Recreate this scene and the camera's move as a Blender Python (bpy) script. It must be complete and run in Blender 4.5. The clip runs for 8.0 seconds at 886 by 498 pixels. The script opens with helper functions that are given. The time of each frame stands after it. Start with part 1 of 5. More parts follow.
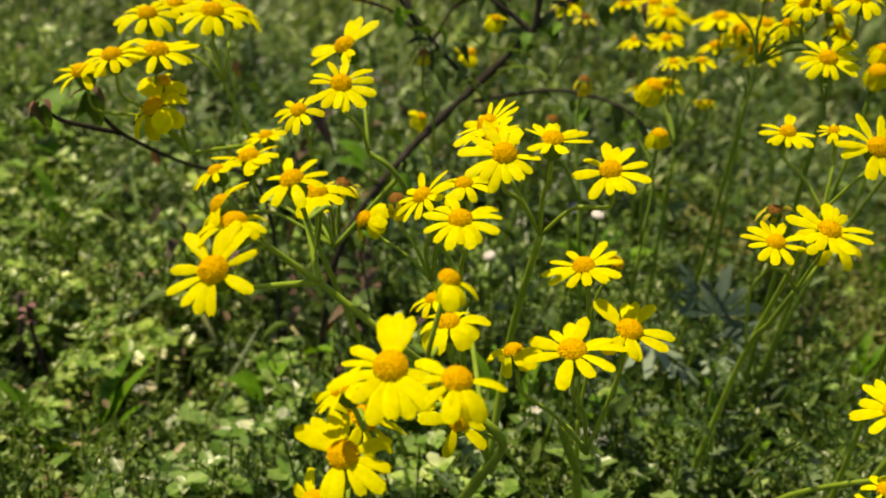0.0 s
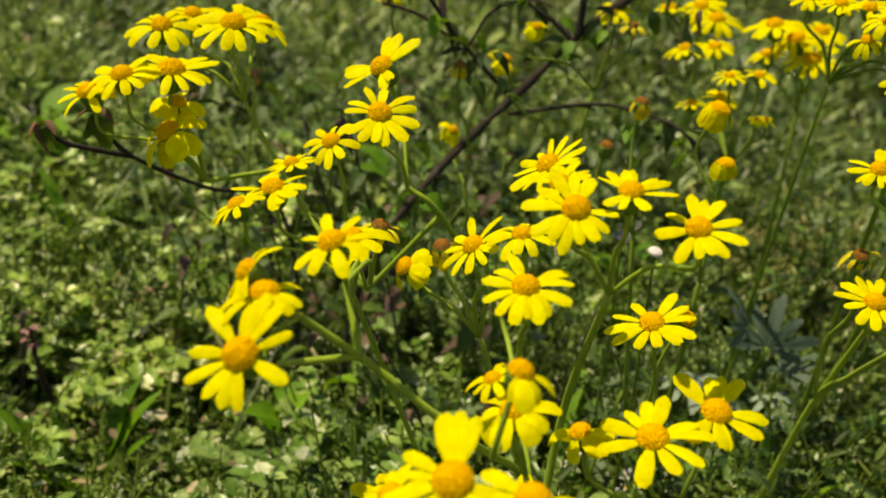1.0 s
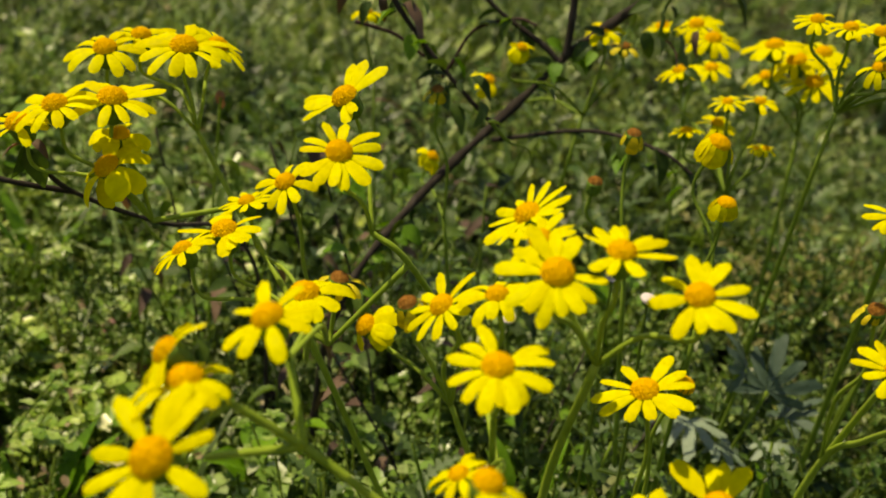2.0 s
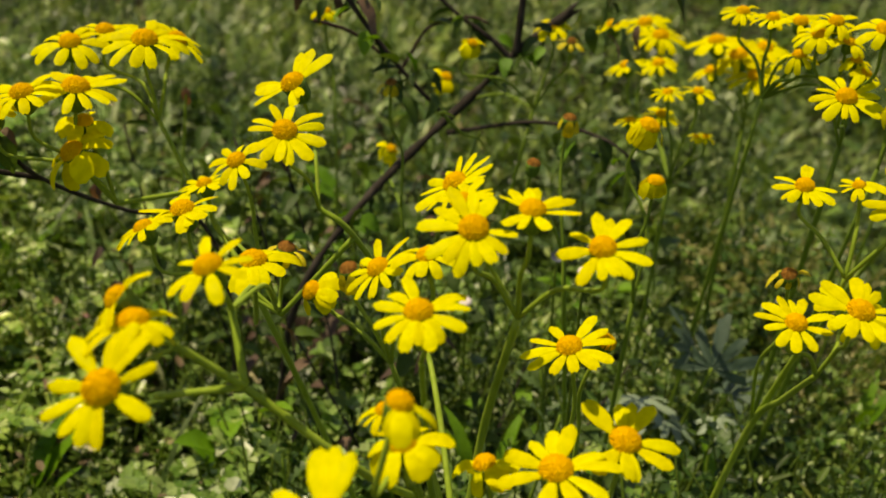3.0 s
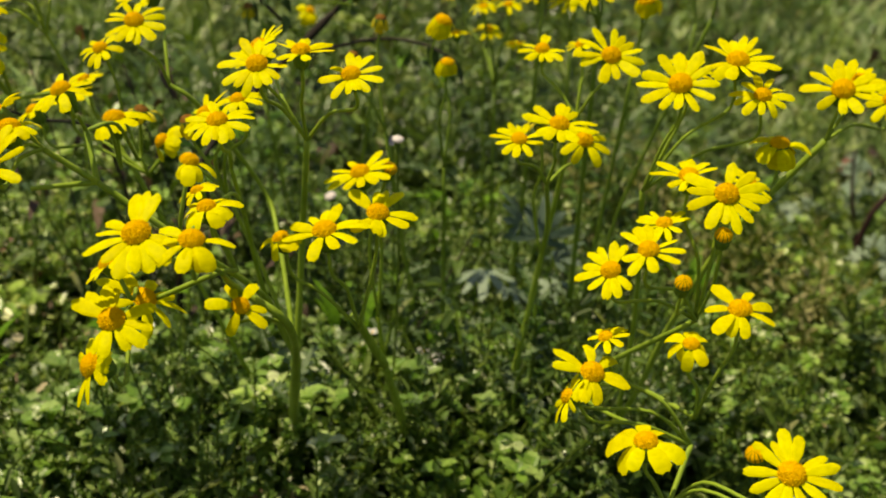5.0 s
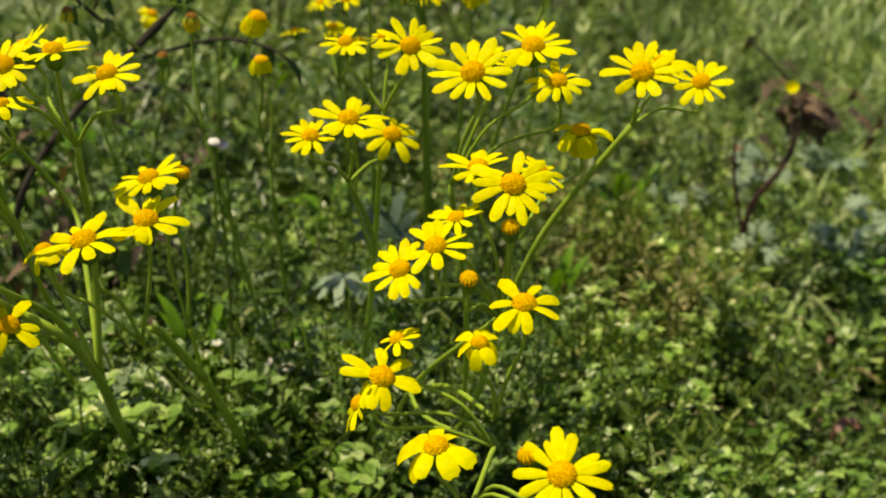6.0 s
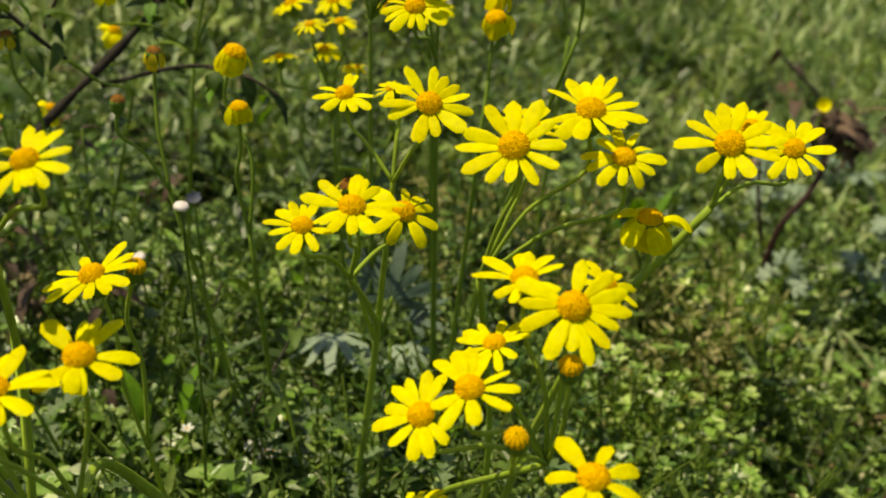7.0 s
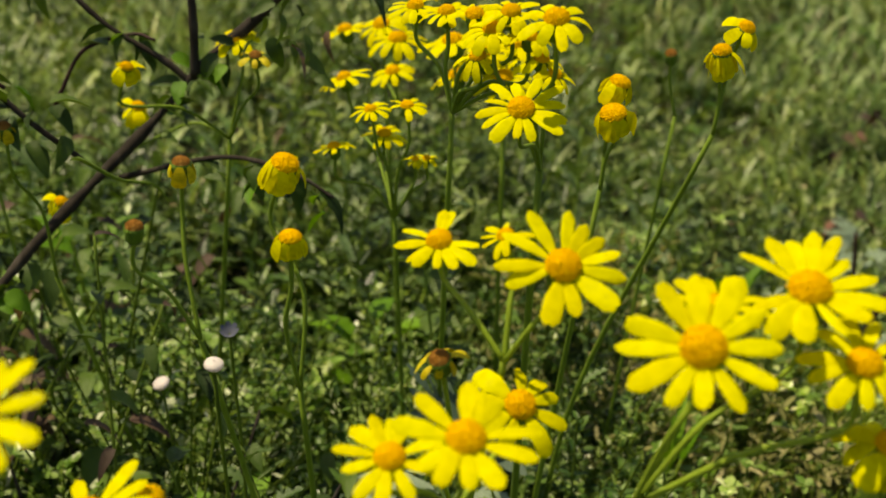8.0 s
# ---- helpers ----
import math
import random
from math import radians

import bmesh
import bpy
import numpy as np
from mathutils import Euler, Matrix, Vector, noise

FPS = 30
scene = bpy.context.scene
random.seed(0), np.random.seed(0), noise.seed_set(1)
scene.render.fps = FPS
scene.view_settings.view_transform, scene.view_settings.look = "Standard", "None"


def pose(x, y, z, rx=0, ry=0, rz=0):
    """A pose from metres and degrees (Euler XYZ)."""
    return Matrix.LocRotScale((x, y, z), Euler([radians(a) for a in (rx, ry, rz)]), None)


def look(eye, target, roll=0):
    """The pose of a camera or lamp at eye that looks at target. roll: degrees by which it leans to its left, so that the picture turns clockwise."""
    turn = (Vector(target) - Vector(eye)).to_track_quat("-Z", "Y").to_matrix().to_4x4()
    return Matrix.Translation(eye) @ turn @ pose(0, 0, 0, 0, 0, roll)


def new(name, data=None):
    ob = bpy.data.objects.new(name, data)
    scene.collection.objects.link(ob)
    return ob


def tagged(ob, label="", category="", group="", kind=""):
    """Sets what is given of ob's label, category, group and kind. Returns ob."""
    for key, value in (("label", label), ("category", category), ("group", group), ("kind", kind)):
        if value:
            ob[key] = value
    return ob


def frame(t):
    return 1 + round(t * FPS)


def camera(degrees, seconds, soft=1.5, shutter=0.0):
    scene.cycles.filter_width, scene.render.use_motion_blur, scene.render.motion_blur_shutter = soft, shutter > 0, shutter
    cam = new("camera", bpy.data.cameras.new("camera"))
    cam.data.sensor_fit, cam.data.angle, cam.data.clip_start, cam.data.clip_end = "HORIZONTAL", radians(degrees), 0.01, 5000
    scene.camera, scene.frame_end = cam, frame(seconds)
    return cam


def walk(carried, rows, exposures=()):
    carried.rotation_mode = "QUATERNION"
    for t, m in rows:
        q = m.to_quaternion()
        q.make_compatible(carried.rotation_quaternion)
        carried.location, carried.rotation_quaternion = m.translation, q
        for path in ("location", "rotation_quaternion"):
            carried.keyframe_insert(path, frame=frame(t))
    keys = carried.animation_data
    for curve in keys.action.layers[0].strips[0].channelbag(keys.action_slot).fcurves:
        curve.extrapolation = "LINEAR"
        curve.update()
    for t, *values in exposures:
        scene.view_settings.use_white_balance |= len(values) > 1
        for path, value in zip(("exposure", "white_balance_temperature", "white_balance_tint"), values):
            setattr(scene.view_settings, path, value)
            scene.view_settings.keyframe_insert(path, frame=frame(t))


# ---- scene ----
cam = camera(46.10, 8.0, soft=1.8)
cam.data.dof.use_dof, cam.data.dof.focus_distance, cam.data.dof.aperture_fstop = True, 0.285, 18.0
PATH = [
    (0, (-0.02324, 0.05400, 0.35758), (-0.05878, 0.96581, -0.05150), 5.377),
    (0.5, (-0.03626, 0.07185, 0.35805), (-0.07027, 0.98028, -0.05860), 6.009),
    (1, (-0.03796, 0.09315, 0.35838), (-0.07919, 0.99822, -0.06488), 5.865),
    (2.3, (-0.03128, 0.12983, 0.35542), (-0.06348, 1.04016, -0.05722), 6.341),
    (2.5, (-0.02287, 0.12745, 0.35606), (-0.05905, 1.03810, -0.05553), 5.682),
    (3, (-0.02122, 0.10493, 0.35555), (-0.04177, 1.01998, -0.04728), 5.883),
    (3.5, (-0.01929, 0.08486, 0.34707), (-0.02880, 0.99687, -0.06300), 5.621),
    (4, (-0.01034, 0.06364, 0.34047), (-0.01402, 0.97214, -0.07740), 5.446),
    (4.5, (0.00567, 0.03595, 0.34819), (0.01489, 0.94315, -0.07239), 4.735),
    (5, (0.02857, 0.00677, 0.35243), (0.05549, 0.91743, -0.05985), 3.756),
    (5.2, (0.03783, 0.00095, 0.34911), (0.07365, 0.91586, -0.05294), 3.938),
    (6.3, (0.08093, 0.03930, 0.34774), (0.17359, 0.94507, -0.06577), 2.489),
    (6.5, (0.08107, 0.05810, 0.35133), (0.17468, 0.96095, -0.06831), 2.903),
    (7, (0.06993, 0.10133, 0.34745), (0.16985, 1.00443, -0.07018), 3.363),
    (7.5, (0.06211, 0.14903, 0.34868), (0.15258, 1.05435, -0.06629), 3.283),
    (8, (0.05654, 0.18882, 0.34575), (0.12949, 1.10573, -0.04662), 2.984),
]
walk(cam, [(t, look(eye, target, roll)) for t, eye, target, roll in PATH], exposures=[(0.0, 0.20, 7750, 15), (1.0, 0.19, 7850, 16), (2.5, 0.01, 8000, 18), (3.5, 0.0, 7900, 17), (4.5, 0.08, 7800, 16), (5.2, 0.12, 7650, 15), (6.5, 0.33, 7550, 13), (7.0, 0.18, 7550, 14), (7.5, 0.13, 7750, 15), (8.0, 0.11, 7850, 15)])

# ---- world, sun ----
world = bpy.data.worlds.new("sky")
scene.world = world
world.use_nodes = True
wn = world.node_tree.nodes
sky = wn.new("ShaderNodeTexSky")
sky.sky_type, sky.sun_disc = "NISHITA", False
SUN_FROM = Vector((-0.36, 0.06, 0.93)).normalized()
sky.sun_elevation = math.asin(SUN_FROM.z)
sky.sun_rotation = math.atan2(SUN_FROM.x, SUN_FROM.y)
world.node_tree.links.new(sky.outputs[0], wn["Background"].inputs[0])
wn["Background"].inputs[1].default_value = 0.11
sun_data = bpy.data.lights.new("sun", "SUN")
sun_data.energy, sun_data.angle, sun_data.color = 4.7, radians(0.53), (1.0, 0.955, 0.72)
sun = new("sun", sun_data)
sun.matrix_world = look(SUN_FROM * 20, (0, 0, 0))


# ---- materials ----
def material(name):
    m = bpy.data.materials.new(name)
    m.use_nodes = True
    nt = m.node_tree
    return m, nt, nt.nodes["Principled BSDF"], nt.nodes["Material Output"]


def node(nt, kind, **values):
    n = nt.nodes.new(kind)
    for k, v in values.items():
        if k in n.inputs:
            n.inputs[k].default_value = v
    return n


def ramp(nt, source, stops):
    r = nt.nodes.new("ShaderNodeValToRGB")
    while len(r.color_ramp.elements) < len(stops):
        r.color_ramp.elements.new(0.5)
    for e, (p, c) in zip(r.color_ramp.elements, stops):
        e.position, e.color = p, (*c, 1)
    nt.links.new(source, r.inputs[0])
    return r.outputs[0]


def mixed(nt, a, b, fac, mode="MIX"):
    n = nt.nodes.new("ShaderNodeMix")
    n.data_type, n.blend_type = "RGBA", mode
    for src, sock in ((fac, n.inputs[0]), (a, n.inputs[6]), (b, n.inputs[7])):
        if isinstance(src, (int, float)):
            sock.default_value = src
        elif isinstance(src, tuple):
            sock.default_value = (*src, 1)
        else:
            nt.links.new(src, sock)
    return n.outputs[2]


def leafy(name, stops, vary="island", rough=0.5, glow=0.3, tint=(1.0, 1.0, 0.45), grain=260.0, spots=0.35, bump=0.25, gloss=0.45, zones=False):
    """A thin leaf or petal: a colour of its own for each one, grain and blotches, and light passing through."""
    m, nt, bsdf, out = material(name)
    if vary == "island":
        src = nt.nodes.new("ShaderNodeNewGeometry").outputs["Random Per Island"]
    else:
        src = nt.nodes.new("ShaderNodeObjectInfo").outputs["Random"]
    col = ramp(nt, src, stops)
    coord = nt.nodes.new("ShaderNodeTexCoord").outputs["Object"]
    fine, broad = node(nt, "ShaderNodeTexNoise", Scale=grain, Detail=3.0), node(nt, "ShaderNodeTexNoise", Scale=grain / 9, Detail=2.0)
    for n in (fine, broad):
        nt.links.new(coord, n.inputs["Vector"])
    dark = ramp(nt, fine.outputs[0], [(0.3, (1 - spots,) * 3), (0.6, (1, 1, 1))])
    wide = ramp(nt, broad.outputs[0], [(0.3, (1 - spots * 0.8, 1 - spots * 0.7, 1 - spots)), (0.65, (1.0, 1.0, 1.0))])
    col = mixed(nt, mixed(nt, col, dark, 1.0, "MULTIPLY"), wide, 1.0, "MULTIPLY")
    if zones:
        # stands of yellower, bluer and darker growth, a hand or two across
        for size, seed, stops3 in ((4.5, 0.0, [(0.32, (0.55, 0.62, 0.60)), (0.5, (0.95, 0.98, 0.95)), (0.68, (1.30, 1.22, 1.0))]), (13.0, 7.0, [(0.34, (0.46, 0.52, 0.5)), (0.5, (0.98, 1.0, 0.98)), (0.66, (1.25, 1.2, 1.15))])):
            zn = node(nt, "ShaderNodeTexNoise", Scale=size, Detail=2.0)
            mv = node(nt, "ShaderNodeMapping", Location=(seed, seed, 0.0))
            nt.links.new(coord, mv.inputs[0])
            nt.links.new(mv.outputs[0], zn.inputs["Vector"])
            col = mixed(nt, col, ramp(nt, zn.outputs[0], stops3), 1.0, "MULTIPLY")
    nt.links.new(col, bsdf.inputs["Base Color"])
    bsdf.inputs["Roughness"].default_value = rough
    bsdf.inputs["Specular IOR Level"].default_value = gloss
    b = node(nt, "ShaderNodeBump", Strength=bump, Distance=0.0006)
    nt.links.new(fine.outputs[0], b.inputs["Height"])
    nt.links.new(b.outputs[0], bsdf.inputs["Normal"])
    tr = nt.nodes.new("ShaderNodeBsdfTranslucent")
    nt.links.new(mixed(nt, col, tint, 1.0, "MULTIPLY"), tr.inputs[0])
    mx = nt.nodes.new("ShaderNodeMixShader")
    mx.inputs[0].default_value = glow
    nt.links.new(bsdf.outputs[0], mx.inputs[1])
    nt.links.new(tr.outputs[0], mx.inputs[2])
    nt.links.new(mx.outputs[0], out.inputs[0])
    return m


def solid(name, stops, scale=300.0, rough=0.6, bump=0.4, stretch=(1, 1, 1), depth=0.0006):
    """A thick surface with grain and blotches."""
    m, nt, bsdf, out = material(name)
    coord = nt.nodes.new("ShaderNodeTexCoord").outputs["Object"]
    mp = node(nt, "ShaderNodeMapping", Scale=stretch)
    nt.links.new(coord, mp.inputs[0])
    n1, n2 = node(nt, "ShaderNodeTexNoise", Scale=scale, Detail=4.0), node(nt, "ShaderNodeTexNoise", Scale=scale / 12, Detail=3.0)
    for n in (n1, n2):
        nt.links.new(mp.outputs[0], n.inputs["Vector"])
    f = node(nt, "ShaderNodeMath")
    f.operation = "MULTIPLY_ADD"
    nt.links.new(n1.outputs[0], f.inputs[0])
    f.inputs[1].default_value = 0.5
    h = node(nt, "ShaderNodeMath")
    h.operation = "MULTIPLY"
    nt.links.new(n2.outputs[0], h.inputs[0])
    h.inputs[1].default_value = 0.5
    nt.links.new(h.outputs[0], f.inputs[2])
    nt.links.new(ramp(nt, f.outputs[0], stops), bsdf.inputs["Base Color"])
    bsdf.inputs["Roughness"].default_value = rough
    bsdf.inputs["Specular IOR Level"].default_value = 0.1
    b = node(nt, "ShaderNodeBump", Strength=bump, Distance=depth)
    nt.links.new(n1.outputs[0], b.inputs["Height"])
    nt.links.new(b.outputs[0], bsdf.inputs["Normal"])
    return m


PETAL = leafy("petal_yellow", [(0.0, (0.80, 0.70, 0.0)), (0.5, (0.87, 0.79, 0.002)), (1.0, (0.89, 0.83, 0.006))], "object", 0.6, 0.34, (1.0, 0.92, 0.05), 5.0, 0.18, 0.15, 0.08)
PETAL_OLD = leafy("petal_faded", [(0.0, (0.72, 0.55, 0.01)), (1.0, (0.85, 0.73, 0.03))], "object", 0.6, 0.25, (1.0, 0.8, 0.2), 6.0, 0.35, 0.2, 0.2)
DISC = solid("disc_orange", [(0.3, (0.72, 0.35, 0.0)), (0.5, (0.84, 0.47, 0.0)), (0.7, (0.90, 0.58, 0.0))], 14.0, 0.7, 0.5, depth=0.02)
DISC_OLD = solid("disc_brown", [(0.3, (0.14, 0.05, 0.008)), (0.5, (0.30, 0.13, 0.02)), (0.7, (0.48, 0.26, 0.06))], 14.0, 0.8, 0.5, depth=0.02)
CUP = solid("cup_green", [(0.3, (0.05, 0.10, 0.012)), (0.55, (0.10, 0.18, 0.02)), (0.75, (0.16, 0.25, 0.04))], 5.0, 0.5, 0.3, (1, 1, 0.2), 0.02)
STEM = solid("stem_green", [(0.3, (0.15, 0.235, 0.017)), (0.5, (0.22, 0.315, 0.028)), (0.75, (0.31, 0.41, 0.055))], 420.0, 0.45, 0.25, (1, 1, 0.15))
# same stem green, darkened: shade on rear plants and weed stalks in the colour
SHADE_STEM = solid("stem_green_shaded", [(0.3, (0.09, 0.15, 0.015)), (0.5, (0.14, 0.22, 0.022)), (0.75, (0.22, 0.31, 0.038))], 420.0, 0.5, 0.25, (1, 1, 0.15))
WEED_STEM = solid("weed_stem", [(0.3, (0.05, 0.085, 0.010)), (0.5, (0.085, 0.135, 0.014)), (0.75, (0.15, 0.20, 0.03))], 420.0, 0.5, 0.25, (1, 1, 0.15))
TWIG = solid("twig_bark", [(0.3, (0.018, 0.014, 0.010)), (0.5, (0.036, 0.029, 0.022)), (0.7, (0.095, 0.080, 0.064))], 260.0, 0.85, 1.0, (1, 1, 0.35))
RED_STEM = solid("stem_red", [(0.3, (0.022, 0.011, 0.010)), (0.6, (0.05, 0.024, 0.020)), (0.8, (0.10, 0.055, 0.042))], 300.0, 0.5, 0.3)
GREY_STEM = solid("stem_grey", [(0.3, (0.06, 0.045, 0.04)), (0.6, (0.12, 0.095, 0.085)), (0.8, (0.2, 0.16, 0.14))], 300.0, 0.7, 0.4)
SOIL = solid("soil", [(0.3, (0.010, 0.008, 0.004)), (0.5, (0.024, 0.026, 0.010)), (0.7, (0.05, 0.058, 0.020))], 60.0, 0.95, 1.0, depth=0.006)
CHICK = leafy("chickweed_leaf", [(0.0, (0.045, 0.100, 0.012)), (0.3, (0.105, 0.195, 0.026)), (0.62, (0.21, 0.34, 0.055)), (0.90, (0.42, 0.54, 0.14)), (1.0, (0.68, 0.74, 0.40))], "island", 0.34, 0.42, gloss=0.3, zones=True)
PALE = leafy("pale_weed_leaf", [(0.0, (0.15, 0.29, 0.04)), (0.4, (0.28, 0.45, 0.09)), (0.85, (0.48, 0.62, 0.20)), (1.0, (0.80, 0.82, 0.60))], "island", 0.28, 0.42, gloss=0.4, zones=True)
SPURGE = leafy("spurge_leaf", [(0.0, (0.07, 0.14, 0.02)), (0.4, (0.20, 0.34, 0.065)), (0.85, (0.46, 0.60, 0.19)), (1.0, (0.82, 0.84, 0.62))], "island", 0.34, 0.40, gloss=0.35)
# lowest leaves: shade under the taller weeds is put into this dark olive
UNDER_SHADED = leafy("under_leaf_shaded", [(0.0, (0.035, 0.060, 0.010)), (0.6, (0.075, 0.125, 0.020)), (1.0, (0.13, 0.20, 0.036))], "island", 0.5, 0.40, gloss=0.15, zones=True)
BROAD = leafy("broad_leaf", [(0.0, (0.035, 0.088, 0.013)), (0.5, (0.085, 0.180, 0.028)), (0.9, (0.19, 0.32, 0.065)), (1.0, (0.34, 0.46, 0.18))], "island", 0.42, 0.42, gloss=0.3, zones=True)
GRASS = leafy("grass_blade", [(0.0, (0.045, 0.085, 0.013)), (0.5, (0.105, 0.175, 0.030)), (0.88, (0.22, 0.30, 0.065)), (1.0, (0.42, 0.42, 0.20))], "island", 0.42, 0.45, gloss=0.25, zones=True)
# far grass: the sunshine lying on it is put into a paler green
FAR_GRASS = leafy("grass_sun_paled", [(0.0, (0.040, 0.085, 0.012)), (0.4, (0.13, 0.22, 0.032)), (0.75, (0.29, 0.40, 0.085)), (1.0, (0.50, 0.56, 0.22))], "island", 0.4, 0.22, zones=True)
# blade colour lightened to stand for sun on the open ground
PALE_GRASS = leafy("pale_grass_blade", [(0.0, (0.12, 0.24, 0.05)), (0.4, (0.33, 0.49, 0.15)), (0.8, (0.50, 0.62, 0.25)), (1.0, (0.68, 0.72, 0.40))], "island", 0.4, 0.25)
FAR_LEAF = leafy("tall_weed_leaf", [(0.0, (0.026, 0.056, 0.007)), (0.4, (0.085, 0.155, 0.020)), (0.75, (0.21, 0.30, 0.055)), (1.0, (0.40, 0.48, 0.16))], "island", 0.35, 0.22, gloss=0.4, zones=True)
LITTER = leafy("dry_litter", [(0.0, (0.07, 0.04, 0.018)), (0.45, (0.19, 0.125, 0.055)), (0.8, (0.36, 0.28, 0.13)), (1.0, (0.60, 0.53, 0.33))], "island", 0.7, 0.15)
DRY_WEED = leafy("dry_weed_leaf", [(0.0, (0.13, 0.13, 0.04)), (0.5, (0.30, 0.30, 0.10)), (1.0, (0.54, 0.48, 0.24))], "island", 0.6, 0.35, gloss=0.2)
LOBED = leafy("lobed_leaf_green", [(0.0, (0.07, 0.13, 0.03)), (1.0, (0.12, 0.20, 0.05))], "object", 0.42, 0.25)
GREY_LEAF = leafy("lobed_leaf_grey", [(0.0, (0.22, 0.31, 0.21)), (1.0, (0.32, 0.41, 0.28))], "object", 0.5, 0.2, (0.9, 1.0, 0.6))
DARK_LEAF = leafy("shrub_leaf_dark", [(0.0, (0.018, 0.042, 0.008)), (1.0, (0.05, 0.095, 0.016))], "object", 0.55, 0.25, gloss=0.15)
BROWN_LEAF = leafy("withered_leaf", [(0.0, (0.05, 0.028, 0.016)), (0.5, (0.10, 0.055, 0.032)), (1.0, (0.20, 0.12, 0.07))], "object", 0.7, 0.2)
WHITE = leafy("petal_white", [(0.0, (0.72, 0.72, 0.66)), (1.0, (0.85, 0.84, 0.80))], "object", 0.5, 0.3, (1, 1, 0.9), 8.0, 0.1)
BLUSH = leafy("petal_blush", [(0.0, (0.80, 0.66, 0.63)), (1.0, (0.88, 0.80, 0.77))], "object", 0.5, 0.3, (1, 0.9, 0.85), 6.0, 0.15)
BLUE = leafy("petal_blue", [(0.0, (0.10, 0.11, 0.16)), (1.0, (0.15, 0.16, 0.22))], "object", 0.5, 0.3, (1, 1, 1), 8.0, 0.15)
PINK = leafy("bract_pink", [(0.0, (0.22, 0.09, 0.08)), (1.0, (0.36, 0.17, 0.15))], "object", 0.5, 0.2, (1, 0.8, 0.7), 8.0, 0.25)


# ---- tools for building ----
def mesh_of(name, verts, faces, mat, smooth=True):
    me = bpy.data.meshes.new(name)
    me.from_pydata(verts, [], faces)
    me.materials.append(mat)
    if smooth:
        me.polygons.foreach_set("use_smooth", [True] * len(me.polygons))
    me.update()
    return me


def part(name, data, parent, m=None, label=""):
    ob = new(name, data)
    ob.parent = parent
    if m is not None:
        ob.matrix_basis = m
    return tagged(ob, label=label)


def lift(x, y):
    """Height of the soil: level round the plants, falling away beyond them, with small humps."""
    s = min(max((x - 0.10) / 0.40, 0.0), 1.0)
    fall = -0.09 * s * s * (3 - 2 * s)
    return 0.012 + fall + 0.012 * noise.noise((x * 5, y * 5, 3.1)) + 0.030 * noise.noise((x * 1.1, y * 1.1, 7.7)) * min(1, max(0, abs(y - 0.45) - 0.2))


def smooth_line(points, steps=8):
    """Points along a smooth line through the given ones."""
    p = [Vector(q) for q in points]
    p = [p[0] * 2 - p[1]] + p + [p[-1] * 2 - p[-2]]
    line = []
    for i in range(1, len(p) - 2):
        a, b, c, d = p[i - 1:i + 3]
        for k in range(steps):
            t = k / steps
            line.append(0.5 * (2 * b + (c - a) * t + (2 * a - 5 * b + 4 * c - d) * t * t + (3 * b - a - 3 * c + d) * t ** 3))
    line.append(p[-2])
    return line


def tube(line, r0, r1, sides=7, knots=0.0):
    """Rings round a line, tapering from r0 to r1, closed at both ends."""
    verts, faces, n = [], [], len(line)
    side = Vector((1, 0, 0))
    for i, q in enumerate(line):
        along = (line[min(i + 1, n - 1)] - line[max(i - 1, 0)]).normalized()
        side = (side - along * side.dot(along))
        side = side.normalized() if side.length > 1e-6 else along.orthogonal().normalized()
        up = along.cross(side)
        r = r0 + (r1 - r0) * i / max(1, n - 1)
        r *= 1 + knots * noise.noise((q.x * 90, q.y * 90, q.z * 90))
        for k in range(sides):
            a = 2 * math.pi * k / sides
            verts.append(q + side * (r * math.cos(a)) + up * (r * math.sin(a)))
    for i in range(n - 1):
        for k in range(sides):
            j = (k + 1) % sides
            faces.append((i * sides + k, i * sides + j, (i + 1) * sides + j, (i + 1) * sides + k))
    faces.append(tuple(range(sides - 1, -1, -1)))
    faces.append(tuple((n - 1) * sides + k for k in range(sides)))
    return verts, faces


def turned(normal):
    """Axes with z along normal and x as near to the world's x as it can be."""
    n = Vector(normal).normalized()
    x = (Vector((1, 0, 0)) - n * n.x).normalized()
    return Matrix((x, n.cross(x), n)).transposed().to_4x4()


# ---- ground ----
def ground_sheet():
    xs = [-60, -25, -10, -5, -3] + [-2 + 0.1 * i for i in range(41)] + [3, 5, 10, 25, 60]
    ys = [-60, -25, -10, -5, -3, -2.5, -2, -1.5, -1, -0.7, -0.5] + [-0.3 + 0.08 * i for i in range(45)] + [4, 6, 10, 25, 60]
    verts = [(x, y, lift(max(-3, min(3, x)), max(-3, min(4, y)))) for y in ys for x in xs]
    w = len(xs)
    faces = [(j * w + i, j * w + i + 1, (j + 1) * w + i + 1, (j + 1) * w + i) for j in range(len(ys) - 1) for i in range(w - 1)]
    ob = new("ground", mesh_of("ground", verts, faces, SOIL))
    return tagged(ob, "dark crumbly soil under a dense mat of weeds", "ground", kind="structure")


ground_sheet()
rng = np.random.default_rng(7)


def scatter(count, near=0.34, far=2.9, power=1.5):
    """Places on the ground, thinning out with distance."""
    y = near + (far - near) * rng.random(count) ** power
    half = 0.16 + 0.50 * y
    x = 0.07 + 0.10 * y + (rng.random(count) * 2 - 1) * half
    return x, y


